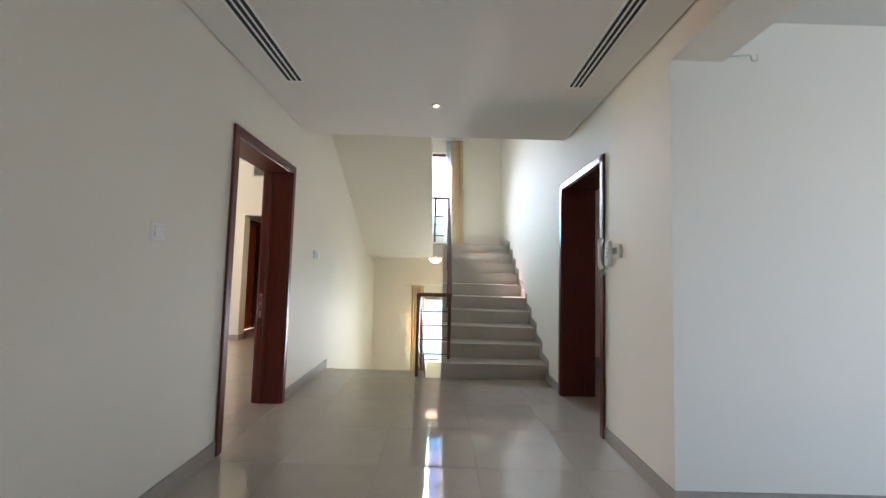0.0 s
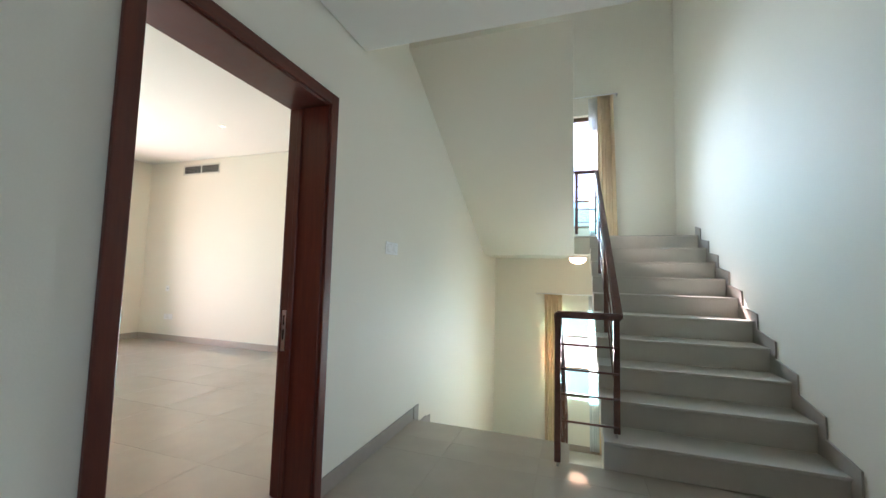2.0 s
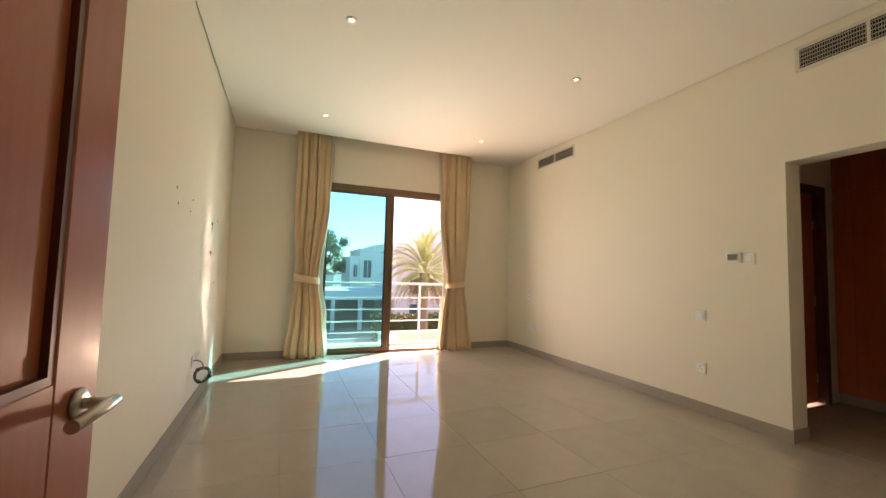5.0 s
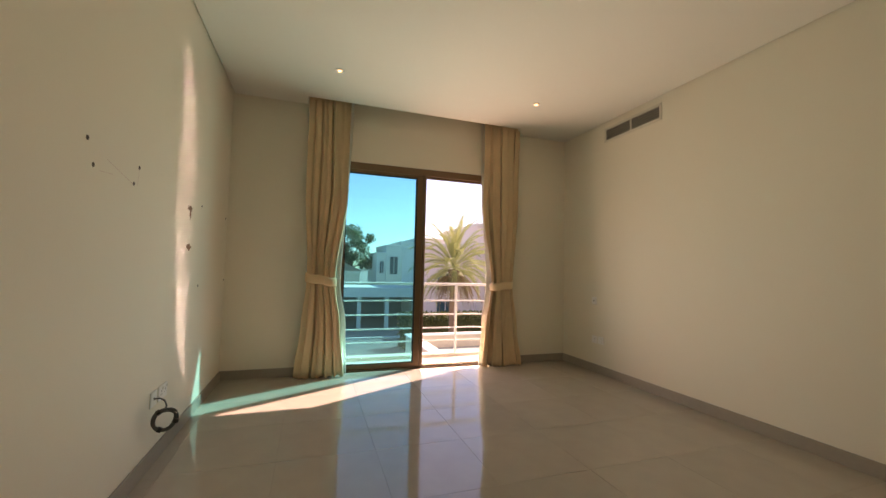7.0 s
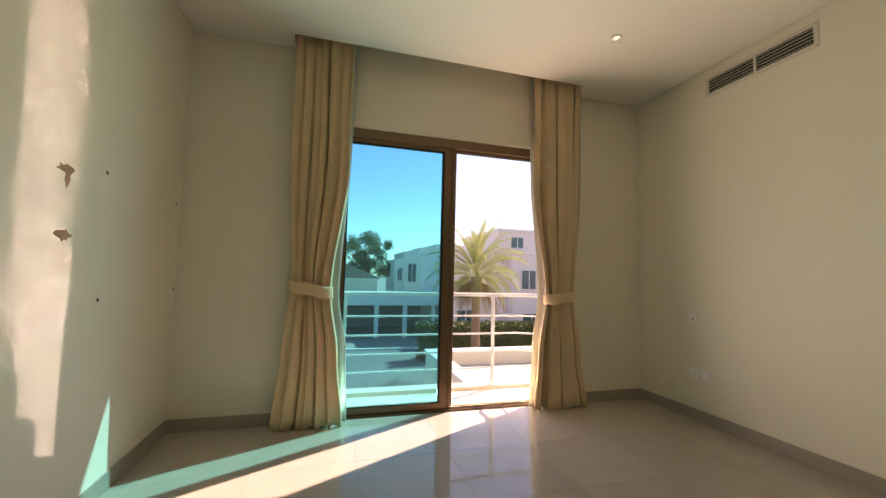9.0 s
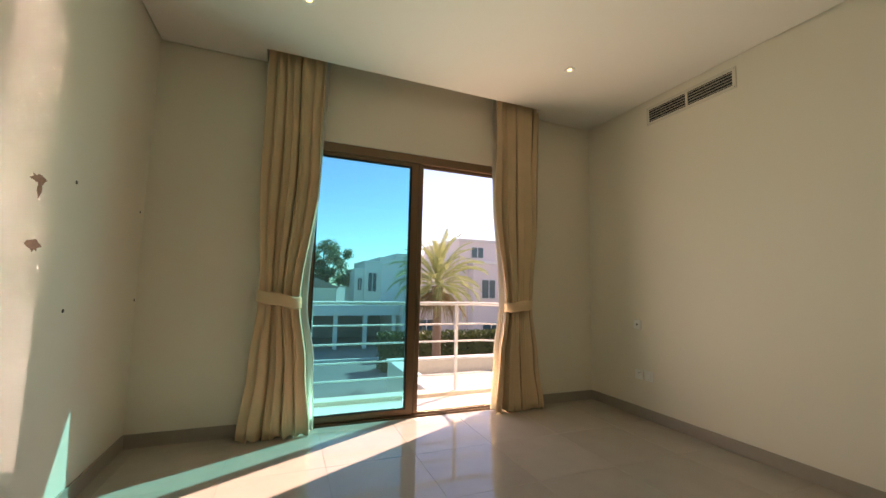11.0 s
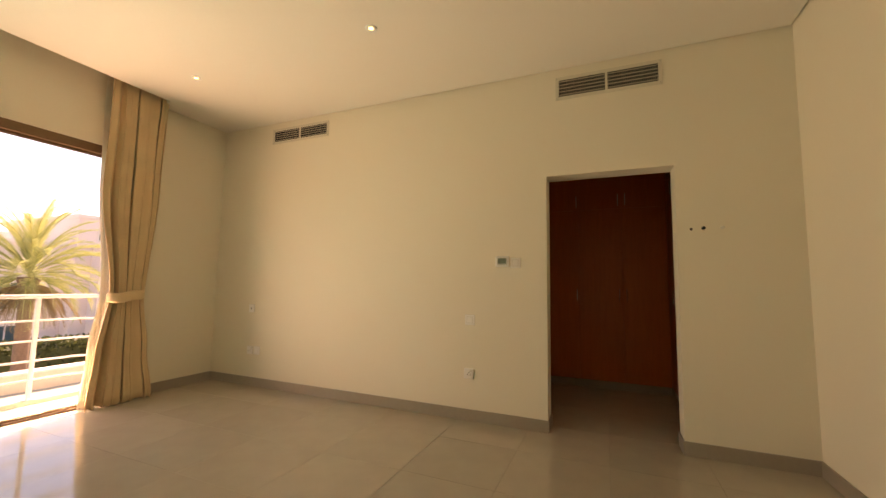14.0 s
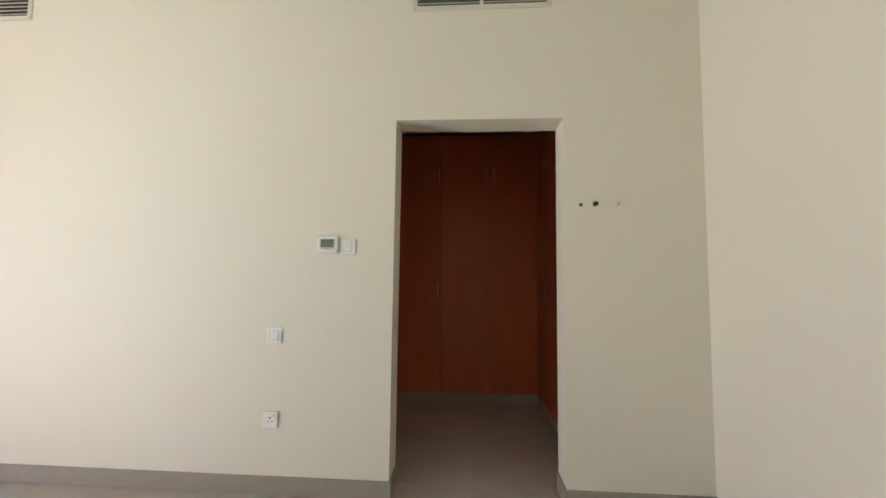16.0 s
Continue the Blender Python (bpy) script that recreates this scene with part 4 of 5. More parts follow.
# ---- plants ----
def frond(bm, base, az, lift, length, rng, droop):
    """One feather leaf: an arched rib with narrow leaflets swept towards the tip."""
    d = Vector((math.cos(az), math.sin(az), 0))
    side = Vector((-d.y, d.x, 0))
    pts = []
    n = 18
    p = Vector(base)
    a = lift
    for i in range(n + 1):
        pts.append((p.copy(), a))
        p = p + (d * math.cos(a) + Vector((0, 0, math.sin(a)))) * (length / n)
        a -= droop / n * (0.3 + 1.4 * i / n)
    for i in range(n):
        (p0, a0), (p1, _) = pts[i], pts[i + 1]
        w = 0.026 * (1 - i / n) + 0.004
        vs = [bm.verts.new(v) for v in (p0 - side * w, p0 + side * w, p1 + side * w * 0.9, p1 - side * w * 0.9)]
        bm.faces.new(vs)
        if i < 3:
            continue
        along = d * math.cos(a0) + Vector((0, 0, math.sin(a0)))
        for sgn in (-1, 1):
            for q in (0.0, 0.25, 0.5, 0.75):
                o = p0.lerp(p1, q)
                ll = length * 0.20 * math.sin(math.pi * (0.22 + 0.70 * (i + q) / n)) + 0.05
                t = (along * 0.95 + side * sgn * 0.50 + Vector((0, 0, rng.uniform(-0.05, 0.32)))).normalized()
                ww = Vector((0, 0, 0.012)) + along * 0.009
                bm.faces.new([bm.verts.new(v) for v in (o - ww, o + ww, o + t * ll)])


def palm(name, at, height, spread, seed):
    rng = random.Random(seed)
    root = thing(name, at, "date palm with arching fronds and a rough trunk", "palm tree")
    bm = bmesh.new()
    prof = []
    k = 40
    for i in range(k + 1):
        f = i / k
        r = 0.22 - 0.03 * f + 0.022 * (i % 2) + (0.13 * max(0, f - 0.86) / 0.14)
        prof.append((r, f * height))
    lathe(bm, prof, 14)
    part("trunk", bm, BARK, root, "rough ringed brown palm trunk")
    green, dry = bmesh.new(), bmesh.new()
    top = Vector((0, 0, height))
    for i in range(70):
        f = i / 69
        lift = 1.52 - 1.95 * f ** 1.15 + rng.uniform(-0.12, 0.12)
        frond(green, top + Vector((0, 0, 0.2 * (1 - f))), i * 2.39996 + rng.uniform(-0.25, 0.25), lift, spread * rng.uniform(0.85, 1.1), rng, 1.0 + 0.8 * f)
    for i in range(30):
        frond(dry, top - Vector((0, 0, 0.12)), i * 2.39996, -0.65 + rng.uniform(-0.35, 0.2), spread * rng.uniform(0.6, 0.85), rng, 0.8)
    part("crown", green, PALMLEAF, root, "yellow-green feather fronds")
    part("dry_fronds", dry, DRYLEAF, root, "hanging dry brown fronds")
    return root


palm("palm_tree", (-22.6, 11.55, GZ), 4.95, 2.75, 11)


def leaves(bm, n, inside, size, rng):
    """Small leaves scattered through a volume given by a sampler."""
    for _ in range(n):
        c = Vector(inside(rng))
        a = Vector((rng.uniform(-1, 1), rng.uniform(-1, 1), rng.uniform(-1, 1))).normalized()
        b = a.cross(Vector((rng.uniform(-1, 1), rng.uniform(-1, 1), rng.uniform(-1, 1)))).normalized()
        s1, s2 = size * rng.uniform(0.6, 1.3), size * rng.uniform(0.3, 0.6)
        bm.faces.new([bm.verts.new(v) for v in (c - a * s1, c + b * s2, c + a * s1, c - b * s2)])


def hedge(name, x0, x1, y0, y1, h, n, seed):
    rng = random.Random(seed)
    bm = bmesh.new()
    leaves(bm, n, lambda g: (g.uniform(x0, x1), g.uniform(y0, y1), GZ + h * (1 - g.random() ** 2.2) + 0.12 * math.sin(g.uniform(0, 20))), 0.13, rng)
    bx(bm, x0 + 0.3, x1 - 0.3, y0 + 0.2, y1 - 0.2, GZ, GZ + h - 0.3)
    return tagged(part(name, bm, HEDGELEAF), "dense clipped green hedge", "hedge", kind="stuff")


hedge("hedge", -27.5, -26.0, 9.5, 24, 2.05, 9000, 5)


def tree(name, at, height, spread, n, seed):
    rng = random.Random(seed)
    root = thing(name, at, "leafy green garden tree with a rounded uneven crown", "tree", "distant trees")
    bm = bmesh.new()
    tube(bm, [(0, 0, 0), (0.1, 0.05, height * 0.25), (0.05, 0.2, height * 0.55)], [0.22, 0.17, 0.10], 8)
    clumps = []
    for i in range(26):
        az, r = i * 2.4, spread * math.sqrt((i + 0.5) / 26)
        c = Vector((r * math.cos(az), r * math.sin(az), height * rng.uniform(0.55, 0.98) - 0.25 * r))
        clumps.append((c, spread * rng.uniform(0.20, 0.40)))
        tube(bm, [(0.05, 0.2, height * 0.45), c * 0.6 + Vector((0, 0, height * 0.2)), c], [0.08, 0.05, 0.02], 6)
    part("trunk", bm, BARK, root)
    cr = bmesh.new()

    def sample(g):
        c, r = clumps[g.randrange(len(clumps))]
        v = Vector((g.gauss(0, 1), g.gauss(0, 1), g.gauss(0, 1))).normalized()
        return c + v * r * g.random() ** 0.6
    leaves(cr, n, sample, 0.16, rng)
    part("crown", cr, HAZYLEAF, root)
    return root


tree("tree", (-56, 8.8, GZ), 10.4, 3.3, 9000, 21)
tree("tree", (-58, 2.0, GZ), 8.0, 3.2, 3500, 22)
tree("tree", (-40, 3.5, GZ), 3.9, 1.8, 2500, 23)


# ---- houses ----
def villa(name, label, x0, x1, blocks, openings, material):
    """A flat-roofed house; blocks: (x0, x1, y0, y1, top); openings on the face that looks along +x: (x, y0, y1, z0, z1)."""
    root = thing(name, (x0, blocks[0][2], GZ), label, "house", "neighbouring villas")
    for a, b, c, d, top in blocks:
        piece("wall", boxes((a, b, c, d, GZ, top)), material, root)
        piece("parapet", soft_box(a - 0.08, b + 0.08, c - 0.08, d + 0.08, top, top + 0.22, 0.02, 1), RENDERW, root)
    for x, a, b, z0, z1 in openings:
        w = piece("window", boxes((x + 0.004, x + 0.05, a, b, z0, z1)), RENDERW, root)
        o = Vector(root.location)
        fr = boxes((x + 0.05, x + 0.10, a + 0.08, b - 0.08, z0 + 0.08, z1 - 0.08))
        bmesh.ops.translate(fr, verts=fr.verts[:], vec=-o)
        part("pane", fr, SCREENBLUE, w, "dark teal glass")
        mu = boxes((x + 0.10, x + 0.13, (a + b) / 2 - 0.03, (a + b) / 2 + 0.03, z0 + 0.08, z1 - 0.08))
        bmesh.ops.translate(mu, verts=mu.verts[:], vec=-o)
        part("mullion", mu, RENDERW, w)
    return root


SCREENBLUE = plain("far_window_glass", (0.05, 0.11, 0.12), 0.12, scale=2, vary=0.1)
villa("villa", "pale two-storey villa with stepped flat roofs", -50, -58,
      [(-58, -50.2, 11.7, 12.8, 2.9), (-58, -50, 12.8, 14.7, 3.85), (-58, -50.4, 14.7, 16.6, 4.4), (-58, -50, 16.6, 23, 4.9), (-58, -50.5, 23, 30, 4.2)],
      [(-50.2, 12.0, 12.6, 0.5, 2.1), (-50, 13.2, 14.3, 0.4, 2.7), (-50, 13.2, 14.3, -2.4, -0.6), (-50.4, 15.1, 16.2, 0.4, 2.3), (-50, 17.3, 18.5, 0.4, 2.6), (-50, 19.4, 20.8, 0.4, 2.6), (-50.5, 24.0, 25.5, -0.5, 1.6), (-50.5, 26.5, 28.5, -0.5, 1.6)], RENDERW)
villa("villa", "peach and white villa with flat roof behind a palm", -33, -40,
      [(-42, -34, 13.0, 17.4, 3.2), (-42, -33, 17.4, 34, 5.0), (-32.99, -32, 18.2, 30, 3.1)],
      [(-34, 14.2, 15.8, -0.6, 1.0), (-32, 18.9, 20.2, 0.3, 1.9), (-32, 23.0, 25.0, 0.3, 1.9), (-34, 14.2, 15.8, -3.2, -1.4), (-32, 19.0, 20.6, -3.2, -1.5), (-33, 18.4, 19.6, 3.6, 4.6)], RENDERP)
villa("villa", "low brown-roofed house among trees", -46, -54, [(-54, -44, -6.0, 9.0, 0.6)], [(-44, 0.0, 2.0, -2.6, -0.8)], RENDERC)
roof = thing("pitched_roof", (-49, 2, 0.82), "brown pitched roof on the low house", "roof")
piece("slope", prism(bmesh.new(), [(-6.4, 0.82), (9.4, 0.82), (5.5, 2.4), (-2.5, 2.4)], -54.3, -43.7), ROOFTILE, roof)
carport = thing("carport", (-36, 7.5, GZ), "white flat-roofed carport on square columns", "carport")
piece("roof", boxes((-42, -34.6, 4.2, 17.0, -1.15, -0.38)), RENDERW, carport)
for y in (4.5, 7.85, 10.1, 12.4, 14.6):
    piece("column", boxes((-35.2, -34.8, y, y + 0.3, GZ, -1.15)), RENDERW, carport)
piece("back_wall", boxes((-42, -41.7, 4.2, 17.0, GZ, -1.15)), SHADEDARK, carport)
structure("boundary_wall", boxes((-31.2, -31.0, -20, 4.0, GZ, GZ + 1.9), (-30.9, -30.7, 12.0, 40, GZ, GZ + 1.0)), RENDERW, "low white garden wall along the lane", "wall")
structure("neighbour_wall", boxes((-9, 9, 15.0, 15.3, GZ, 3.4)), RENDERW, "tall white wall of the house behind the stairs", "wall")

# ---- wall plates, vents, lamps ----
def on_wall(wall, a, z):
    """A pose on a wall: x along it, y up, z out of it."""
    return {"north": pose(a, BN, z, 90, 0, 0), "south": pose(a, BS, z, 90, 0, 180), "hall_west": pose(HW, a, z, 90, 0, 90), "hall_east": pose(HE, a, z, 90, 0, -90)}[wall]


def plate(name, wall, a, z, label, kind, w=0.092, h=0.092, group="wall plates"):
    root = thing(name, (0, 0, 0), label, "switch" if "switch" in name else "socket", group)
    bm = soft_box(-w / 2, w / 2, -h / 2, h / 2, 0, 0.009, 0.003, 2)
    part("plate", bm, WHITE, root)
    # slightly larger off-white box draws the shadow line round the plate
    part("shade_outline", soft_box(-w / 2 - 0.0015, w / 2 + 0.0015, -h / 2 - 0.0015, h / 2 + 0.0015, 0, 0.004, 0.001, 1), OFFWHITE, root)
    if kind == "switch":
        part("rocker", prism(bmesh.new(), [(-0.026, 0.0085), (-0.026, 0.016), (0.026, 0.011), (0.026, 0.0085)], -0.024, 0.024), WHITE, root)
        part("rim", boxes((-0.029, -0.0245, -0.030, 0.030, 0.0085, 0.0105), (0.0245, 0.029, -0.030, 0.030, 0.0085, 0.0105), (-0.0245, 0.0245, 0.0265, 0.030, 0.0085, 0.0105), (-0.0245, 0.0245, -0.030, -0.0265, 0.0085, 0.0105)), OFFWHITE, root)
    elif kind == "socket":
        for c in ((0,) if w < 0.12 else (-0.037, 0.037)):
            part("pin_holes", boxes((c - 0.004, c + 0.004, 0.006, 0.016, 0.0088, 0.0094), (c - 0.016, c - 0.008, -0.012, -0.007, 0.0088, 0.0094), (c + 0.008, c + 0.016, -0.012, -0.007, 0.0088, 0.0094)), DARK, root)
            part("key_switch", soft_box(c + 0.018, c + 0.030, 0.018, 0.034, 0.0085, 0.013, 0.001, 1), OFFWHITE, root)
    elif kind == "outlet":
        part("outlet_hole", lathe(bmesh.new(), ((0.009, 0.0088), (0.009, 0.0105), (0.005, 0.0107)), 14), DARK, root)
    root.matrix_world = on_wall(wall, a, z)
    return root


plate("light_switch", "hall_west", 2.895, 1.42, "white rocker light switch on the hall wall", "switch")
plate("light_switch", "hall_west", 5.40, 1.43, "white rocker light switch near the stairs", "switch")
plate("light_switch", "hall_west", 5.50, 1.43, "white rocker light switch near the stairs", "switch")
plate("light_switch", "north", -3.82, 1.428, "white rocker switch beside the thermostat", "switch")
plate("light_switch", "north", -4.245, 0.902, "white rocker switch above a power socket", "switch")
plate("power_socket", "north", -4.248, 0.416, "white three-pin power socket low on the wall", "socket")
plate("telephone_socket", "north", -7.01, 0.90, "white outlet plate near the room corner", "outlet", 0.085)
plate("power_socket", "north", -7.0, 0.41, "white three-pin power socket near the corner", "socket")
plate("light_switch", "north", -6.89, 0.412, "white rocker switch low near the corner", "switch")
plate("power_socket", "south", -5.92, 0.41, "white double power socket low on the wall", "socket", 0.15)
plate("cable_outlet", "south", -5.765, 0.41, "white outlet plate with a coiled cable", "outlet", 0.095)


def wall_unit(name, wall, a, z, w, h, label):
    root = thing(name, (0, 0, 0), label, "thermostat", "thermostats")
    part("body", soft_box(-w / 2, w / 2, -h / 2, h / 2, 0, 0.026, 0.010, 3), WHITE, root)
    part("bezel", soft_box(-w * 0.36, w * 0.36, -h * 0.33, h * 0.34, 0.025, 0.029, 0.003, 1), OFFWHITE, root)
    part("display", boxes((-w * 0.30, w * 0.30, -h * 0.20, h * 0.28, 0.029, 0.0305)), SCREEN, root, "grey-green display")
    for k in (-1, 0, 1):
        part("button", boxes((k * 0.018 - 0.006, k * 0.018 + 0.006, -h * 0.30, -h * 0.24, 0.029, 0.031)), GREYKEY, root)
    root.matrix_world = on_wall(wall, a, z)
    return root


wall_unit("thermostat", "north", -3.937, 1.44, 0.128, 0.098, "white room thermostat with grey display")
wall_unit("thermostat", "hall_east", 3.745, 1.44, 0.12, 0.10, "white thermostat beside the door telephone")

phone = thing("door_telephone", (0, 0, 0), "white wall-mounted door telephone with handset", "telephone")
part("base", soft_box(-0.036, 0.036, -0.10, 0.10, 0, 0.03, 0.008, 2), WHITE, phone)
hs = tube(bmesh.new(), [(-0.02, 0.115, 0.05), (-0.02, 0.10, 0.066), (-0.02, 0.05, 0.075), (-0.02, -0.05, 0.075), (-0.02, -0.10, 0.066), (-0.02, -0.115, 0.05)], [0.016, 0.020, 0.012, 0.012, 0.020, 0.016], 12)
part("handset", hs, WHITE, phone, "curved white handset")
part("cord", tube(bmesh.new(), [(-0.02 + 0.012 * math.sin(k * 0.9), -0.11 - 0.05 * math.sin(k * 0.13), 0.03 + 0.01 * math.cos(k * 0.9)) for k in range(25)], 0.0035, 6), OFFWHITE, phone, "coiled cord")
for k in range(3):
    part("key", soft_box(0.015, 0.032, 0.03 - 0.03 * k, 0.045 - 0.03 * k, 0.034, 0.039, 0.001, 1), GREYKEY, phone)
phone.matrix_world = on_wall("hall_east", 3.89, 1.43)


def air_vent(a, z, w, h, mesh_like):
    root = thing("air_vent", (0, 0, 0), "cream metal air grille with two louvred sections" if not mesh_like else "cream metal return air grille with fine mesh", "air vent", "bedroom air vents")
    t = 0.028
    part("frame", boxes((-w / 2, w / 2, h / 2 - t, h / 2, 0, 0.008), (-w / 2, w / 2, -h / 2, -h / 2 + t, 0, 0.008), (-w / 2, -w / 2 + t, -h / 2 + t, h / 2 - t, 0, 0.008), (w / 2 - t, w / 2, -h / 2 + t, h / 2 - t, 0, 0.008), (-0.01, 0.01, -h / 2 + t, h / 2 - t, 0, 0.008)), VENT, root)
    # near-black sheet on the wall paints the shade between the slats
    part("backing", boxes((-w / 2 + t, w / 2 - t, -h / 2 + t, h / 2 - t, 0.0005, 0.001)), DARK, root)
    n = 5
    for k in range(n):
        y = -h / 2 + t + (k + 0.5) * (h - 2 * t) / n
        for a0, a1 in ((-w / 2 + t, -0.01), (0.01, w / 2 - t)):
            part("slat", prism(bmesh.new(), [(y - 0.0022, 0.0015), (y - 0.0010, 0.0012), (y + 0.0026, 0.0086), (y + 0.0014, 0.0088)], a0, a1), SLAT, root)
    if mesh_like:
        for a0, a1 in ((-w / 2 + t, -0.01), (0.01, w / 2 - t)):
            m = 26
            bm = bmesh.new()
            for k in range(m):
                x = a0 + (k + 0.5) * (a1 - a0) / m
                bx(bm, x - 0.0012, x + 0.0012, -h / 2 + t, h / 2 - t, 0.0012, 0.004)
            part("mesh_panel", bm, SLAT, root)
    for x in (-w / 2 + 0.012, w / 2 - 0.012):
        for y in (-h / 2 + 0.014, h / 2 - 0.014):
            part("screw", lathe(bmesh.new(), ((0.0045, 0.0075), (0.004, 0.0095), (0.001, 0.010)), 10, Matrix.Translation((x, y, 0))), HINGE, root)
    root.matrix_world = on_wall("north", a, z)
    return root


air_vent(-6.405, 2.998, 0.85, 0.185, False)
air_vent(-3.037, 2.985, 0.84, 0.21, True)


def downlight(x, y, z):
    root = thing("downlight", (x, y, z), "small recessed warm ceiling spotlight with pale ring", "ceiling light", "recessed spotlights")
    part("ring", lathe(bmesh.new(), ((0.021, -0.001), (0.046, -0.001), (0.045, -0.006), (0.034, -0.009), (0.022, -0.003)), 24), WHITE, root)
    part("bulb", lathe(bmesh.new(), ((0.020, -0.002), (0.016, -0.006), (0.003, -0.007)), 20), LAMPGLOW, root, "glowing warm bulb")
    return root


for x, y in ((-6.705, 4.452), (-6.674, 6.63), (-4.70, 4.455), (-4.69, 6.625)):
    downlight(x, y, CB)
downlight(-0.132, 4.185, CH)


def slot_diffuser(x0, x1, y0, y1):
    root = thing("slot_diffuser", ((x0 + x1) / 2, (y0 + y1) / 2, CH), "long white slot air diffuser with near-black sheet in place of slot shade", "air vent", "slot diffusers")
    z = CH
    w = (x1 - x0)
    # slots are not cut: a near-black sheet paints their shade
    piece("backing", boxes((x0, x1, y0, y1, z - 0.002, z - 0.001)), DARK, root, "near-black sheet in place of slot shade")
    bar = 0.012
    gap = (w - bar * 2) / 3
    xs = [(x0 - 0.014, x0), (x0 + gap, x0 + gap + bar), (x0 + 2 * gap + bar, x0 + 2 * gap + 2 * bar), (x1, x1 + 0.014)]
    for a, b in xs:
        piece("blade", boxes((a, b, y0 - 0.014, y1 + 0.014, z - 0.007, z - 0.0005)), WHITE, root)
    for a in (y0 - 0.014, y1):
        piece("end_cap", boxes((x0, x1, a, a + 0.014, z - 0.0065, z - 0.0006)), WHITE, root)
    return root


slot_diffuser(-1.272, -1.160, 0.9, 3.805)
slot_diffuser(0.890, 0.984, 0.9, 3.785)

hook = thing("curtain_bracket", (1.565, HC - 0.03, 2.54), "bent white metal curtain bracket beside the beam", "bracket")
piece("arm", tube(bmesh.new(), [(1.55, HC - 0.02, 2.538), (1.62, HC - 0.03, 2.542), (1.69, HC - 0.04, 2.540), (1.695, HC - 0.04, 2.514), (1.71, HC - 0.04, 2.504), (1.728, HC - 0.04, 2.514), (1.731, HC - 0.04, 2.544)], 0.005, 8), CHROME, hook)

# ---- wall marks ----
rng = random.Random(7)


def torn_patch(a, z, w, h, label):
    """A ragged flake of plaster broken off round an old fixing."""
    bm = bmesh.new()
    n = 15
    ring = [bm.verts.new((w * (0.5 + rng.uniform(-0.22, 0.18)) * math.cos(2 * math.pi * k / n), h * (0.5 + rng.uniform(-0.25, 0.2)) * math.sin(2 * math.pi * k / n), 0.0015)) for k in range(n)]
    low = [bm.verts.new((v.co.x * 1.1, v.co.y * 1.1, 0.0002)) for v in ring]
    bm.faces.new(ring)
    for k in range(n):
        bm.faces.new((ring[k], low[k], low[(k + 1) % n], ring[(k + 1) % n]))
    ob = tagged(part("plaster_scar", bm, SCAR), label, "wall damage", "plaster scars")
    ob.matrix_world = on_wall("south", a, z)
    return ob


torn_patch(-6.303, 1.675, 0.12, 0.045, "broken brown plaster patch round an old fixing")
torn_patch(-6.315, 1.640, 0.035, 0.085, "broken brown plaster patch round an old fixing")
torn_patch(-6.318, 1.376, 0.10, 0.045, "broken brown plaster patch round an old fixing")
for a, z, wall in ((-4.852, 1.769, "south"), (-4.909, 1.669, "south"), (-5.365, 1.765, "south"), (-5.309, 1.667, "south"), (-6.625, 1.738, "south"), (-7.575, 1.741, "south"), (-6.634, 1.068, "south"), (-7.628, 1.084, "south"), (-2.461, 1.680, "north")):
    m = lathe(bmesh.new(), ((0.011, 0.0002), (0.010, 0.0018), (0.005, 0.0022)), 10)
    o = tagged(part("wall_plug", m, PLUG), "small dark screw hole with plug in the wall", "screw hole", "screw holes")
    o.matrix_world = on_wall(wall, a, z)
for a, c in ((-2.381, DARK), (-2.261, OFFWHITE)):
    m = lathe(bmesh.new(), ((0.013, 0.0), (0.012, 0.004), (0.007, 0.006), (0.007, 0.016), (0.013, 0.020), (0.011, 0.026), (0.003, 0.028)), 14)
    o = tagged(part("coat_knob", m, c), "small round coat knob screwed to the wall", "hook", "coat knobs")
    o.matrix_world = on_wall("north", a, 1.684)
for a, z, ln, rot in ((-5.17, 1.69, 0.30, -12), (-5.36, 1.71, 0.09, 80), (-5.02, 1.66, 0.12, 5)):
    m = boxes((-ln / 2, ln / 2, -0.0014, 0.0014, 0.0002, 0.0008))
    o = tagged(part("chalk_line", m, CHALK), "faint red pencil line on the wall", "mark", "pencil marks")
    o.matrix_world = on_wall("south", a, z) @ pose(0, 0, 0, 0, 0, rot)

# ---- coiled cable ----
coil = thing("coiled_cable", (-5.70, BS + 0.09, 0.0), "grey coiled cable hanging below a wall outlet", "cable")
TURN_C = Matrix.Rotation(radians(-68), 4, "Z")
bm = bmesh.new()
pts = []
for k in range(180):
    a = k * 2 * math.pi / 30
    r = 0.060 + 0.006 * math.sin(k * 0.37) + 0.004 * math.cos(k * 0.11)
    pts.append(TURN_C @ Vector((r * math.sin(a), 0.014 * math.sin(k * 0.21), 0.300 + r * math.cos(a))))
tube(bm, pts, 0.0055, 6)
part("cable_ring", bm, CABLE, coil)
part("lead", tube(bmesh.new(), [(-0.065, -0.082, 0.41), (-0.065, -0.05, 0.412), (-0.05, -0.02, 0.40), (-0.02, 0.0, 0.38), (0.0, 0.0, 0.36)], 0.005, 8), CABLE, coil)
for a in (0.6, 2.7, 4.4):
    q, t = Vector((0.060 * math.sin(a), 0, 0.300 + 0.060 * math.cos(a))), Vector((0.011 * math.cos(a), 0, -0.011 * math.sin(a)))
    part("tape_band", tube(bmesh.new(), [TURN_C @ (q + t), TURN_C @ (q - t)], 0.016, 10), TAPE, coil, "black tape band")

# ---- wardrobes ----
WY, WX, WTOP, WSPLIT = 9.47, -2.40, 2.74, 2.20


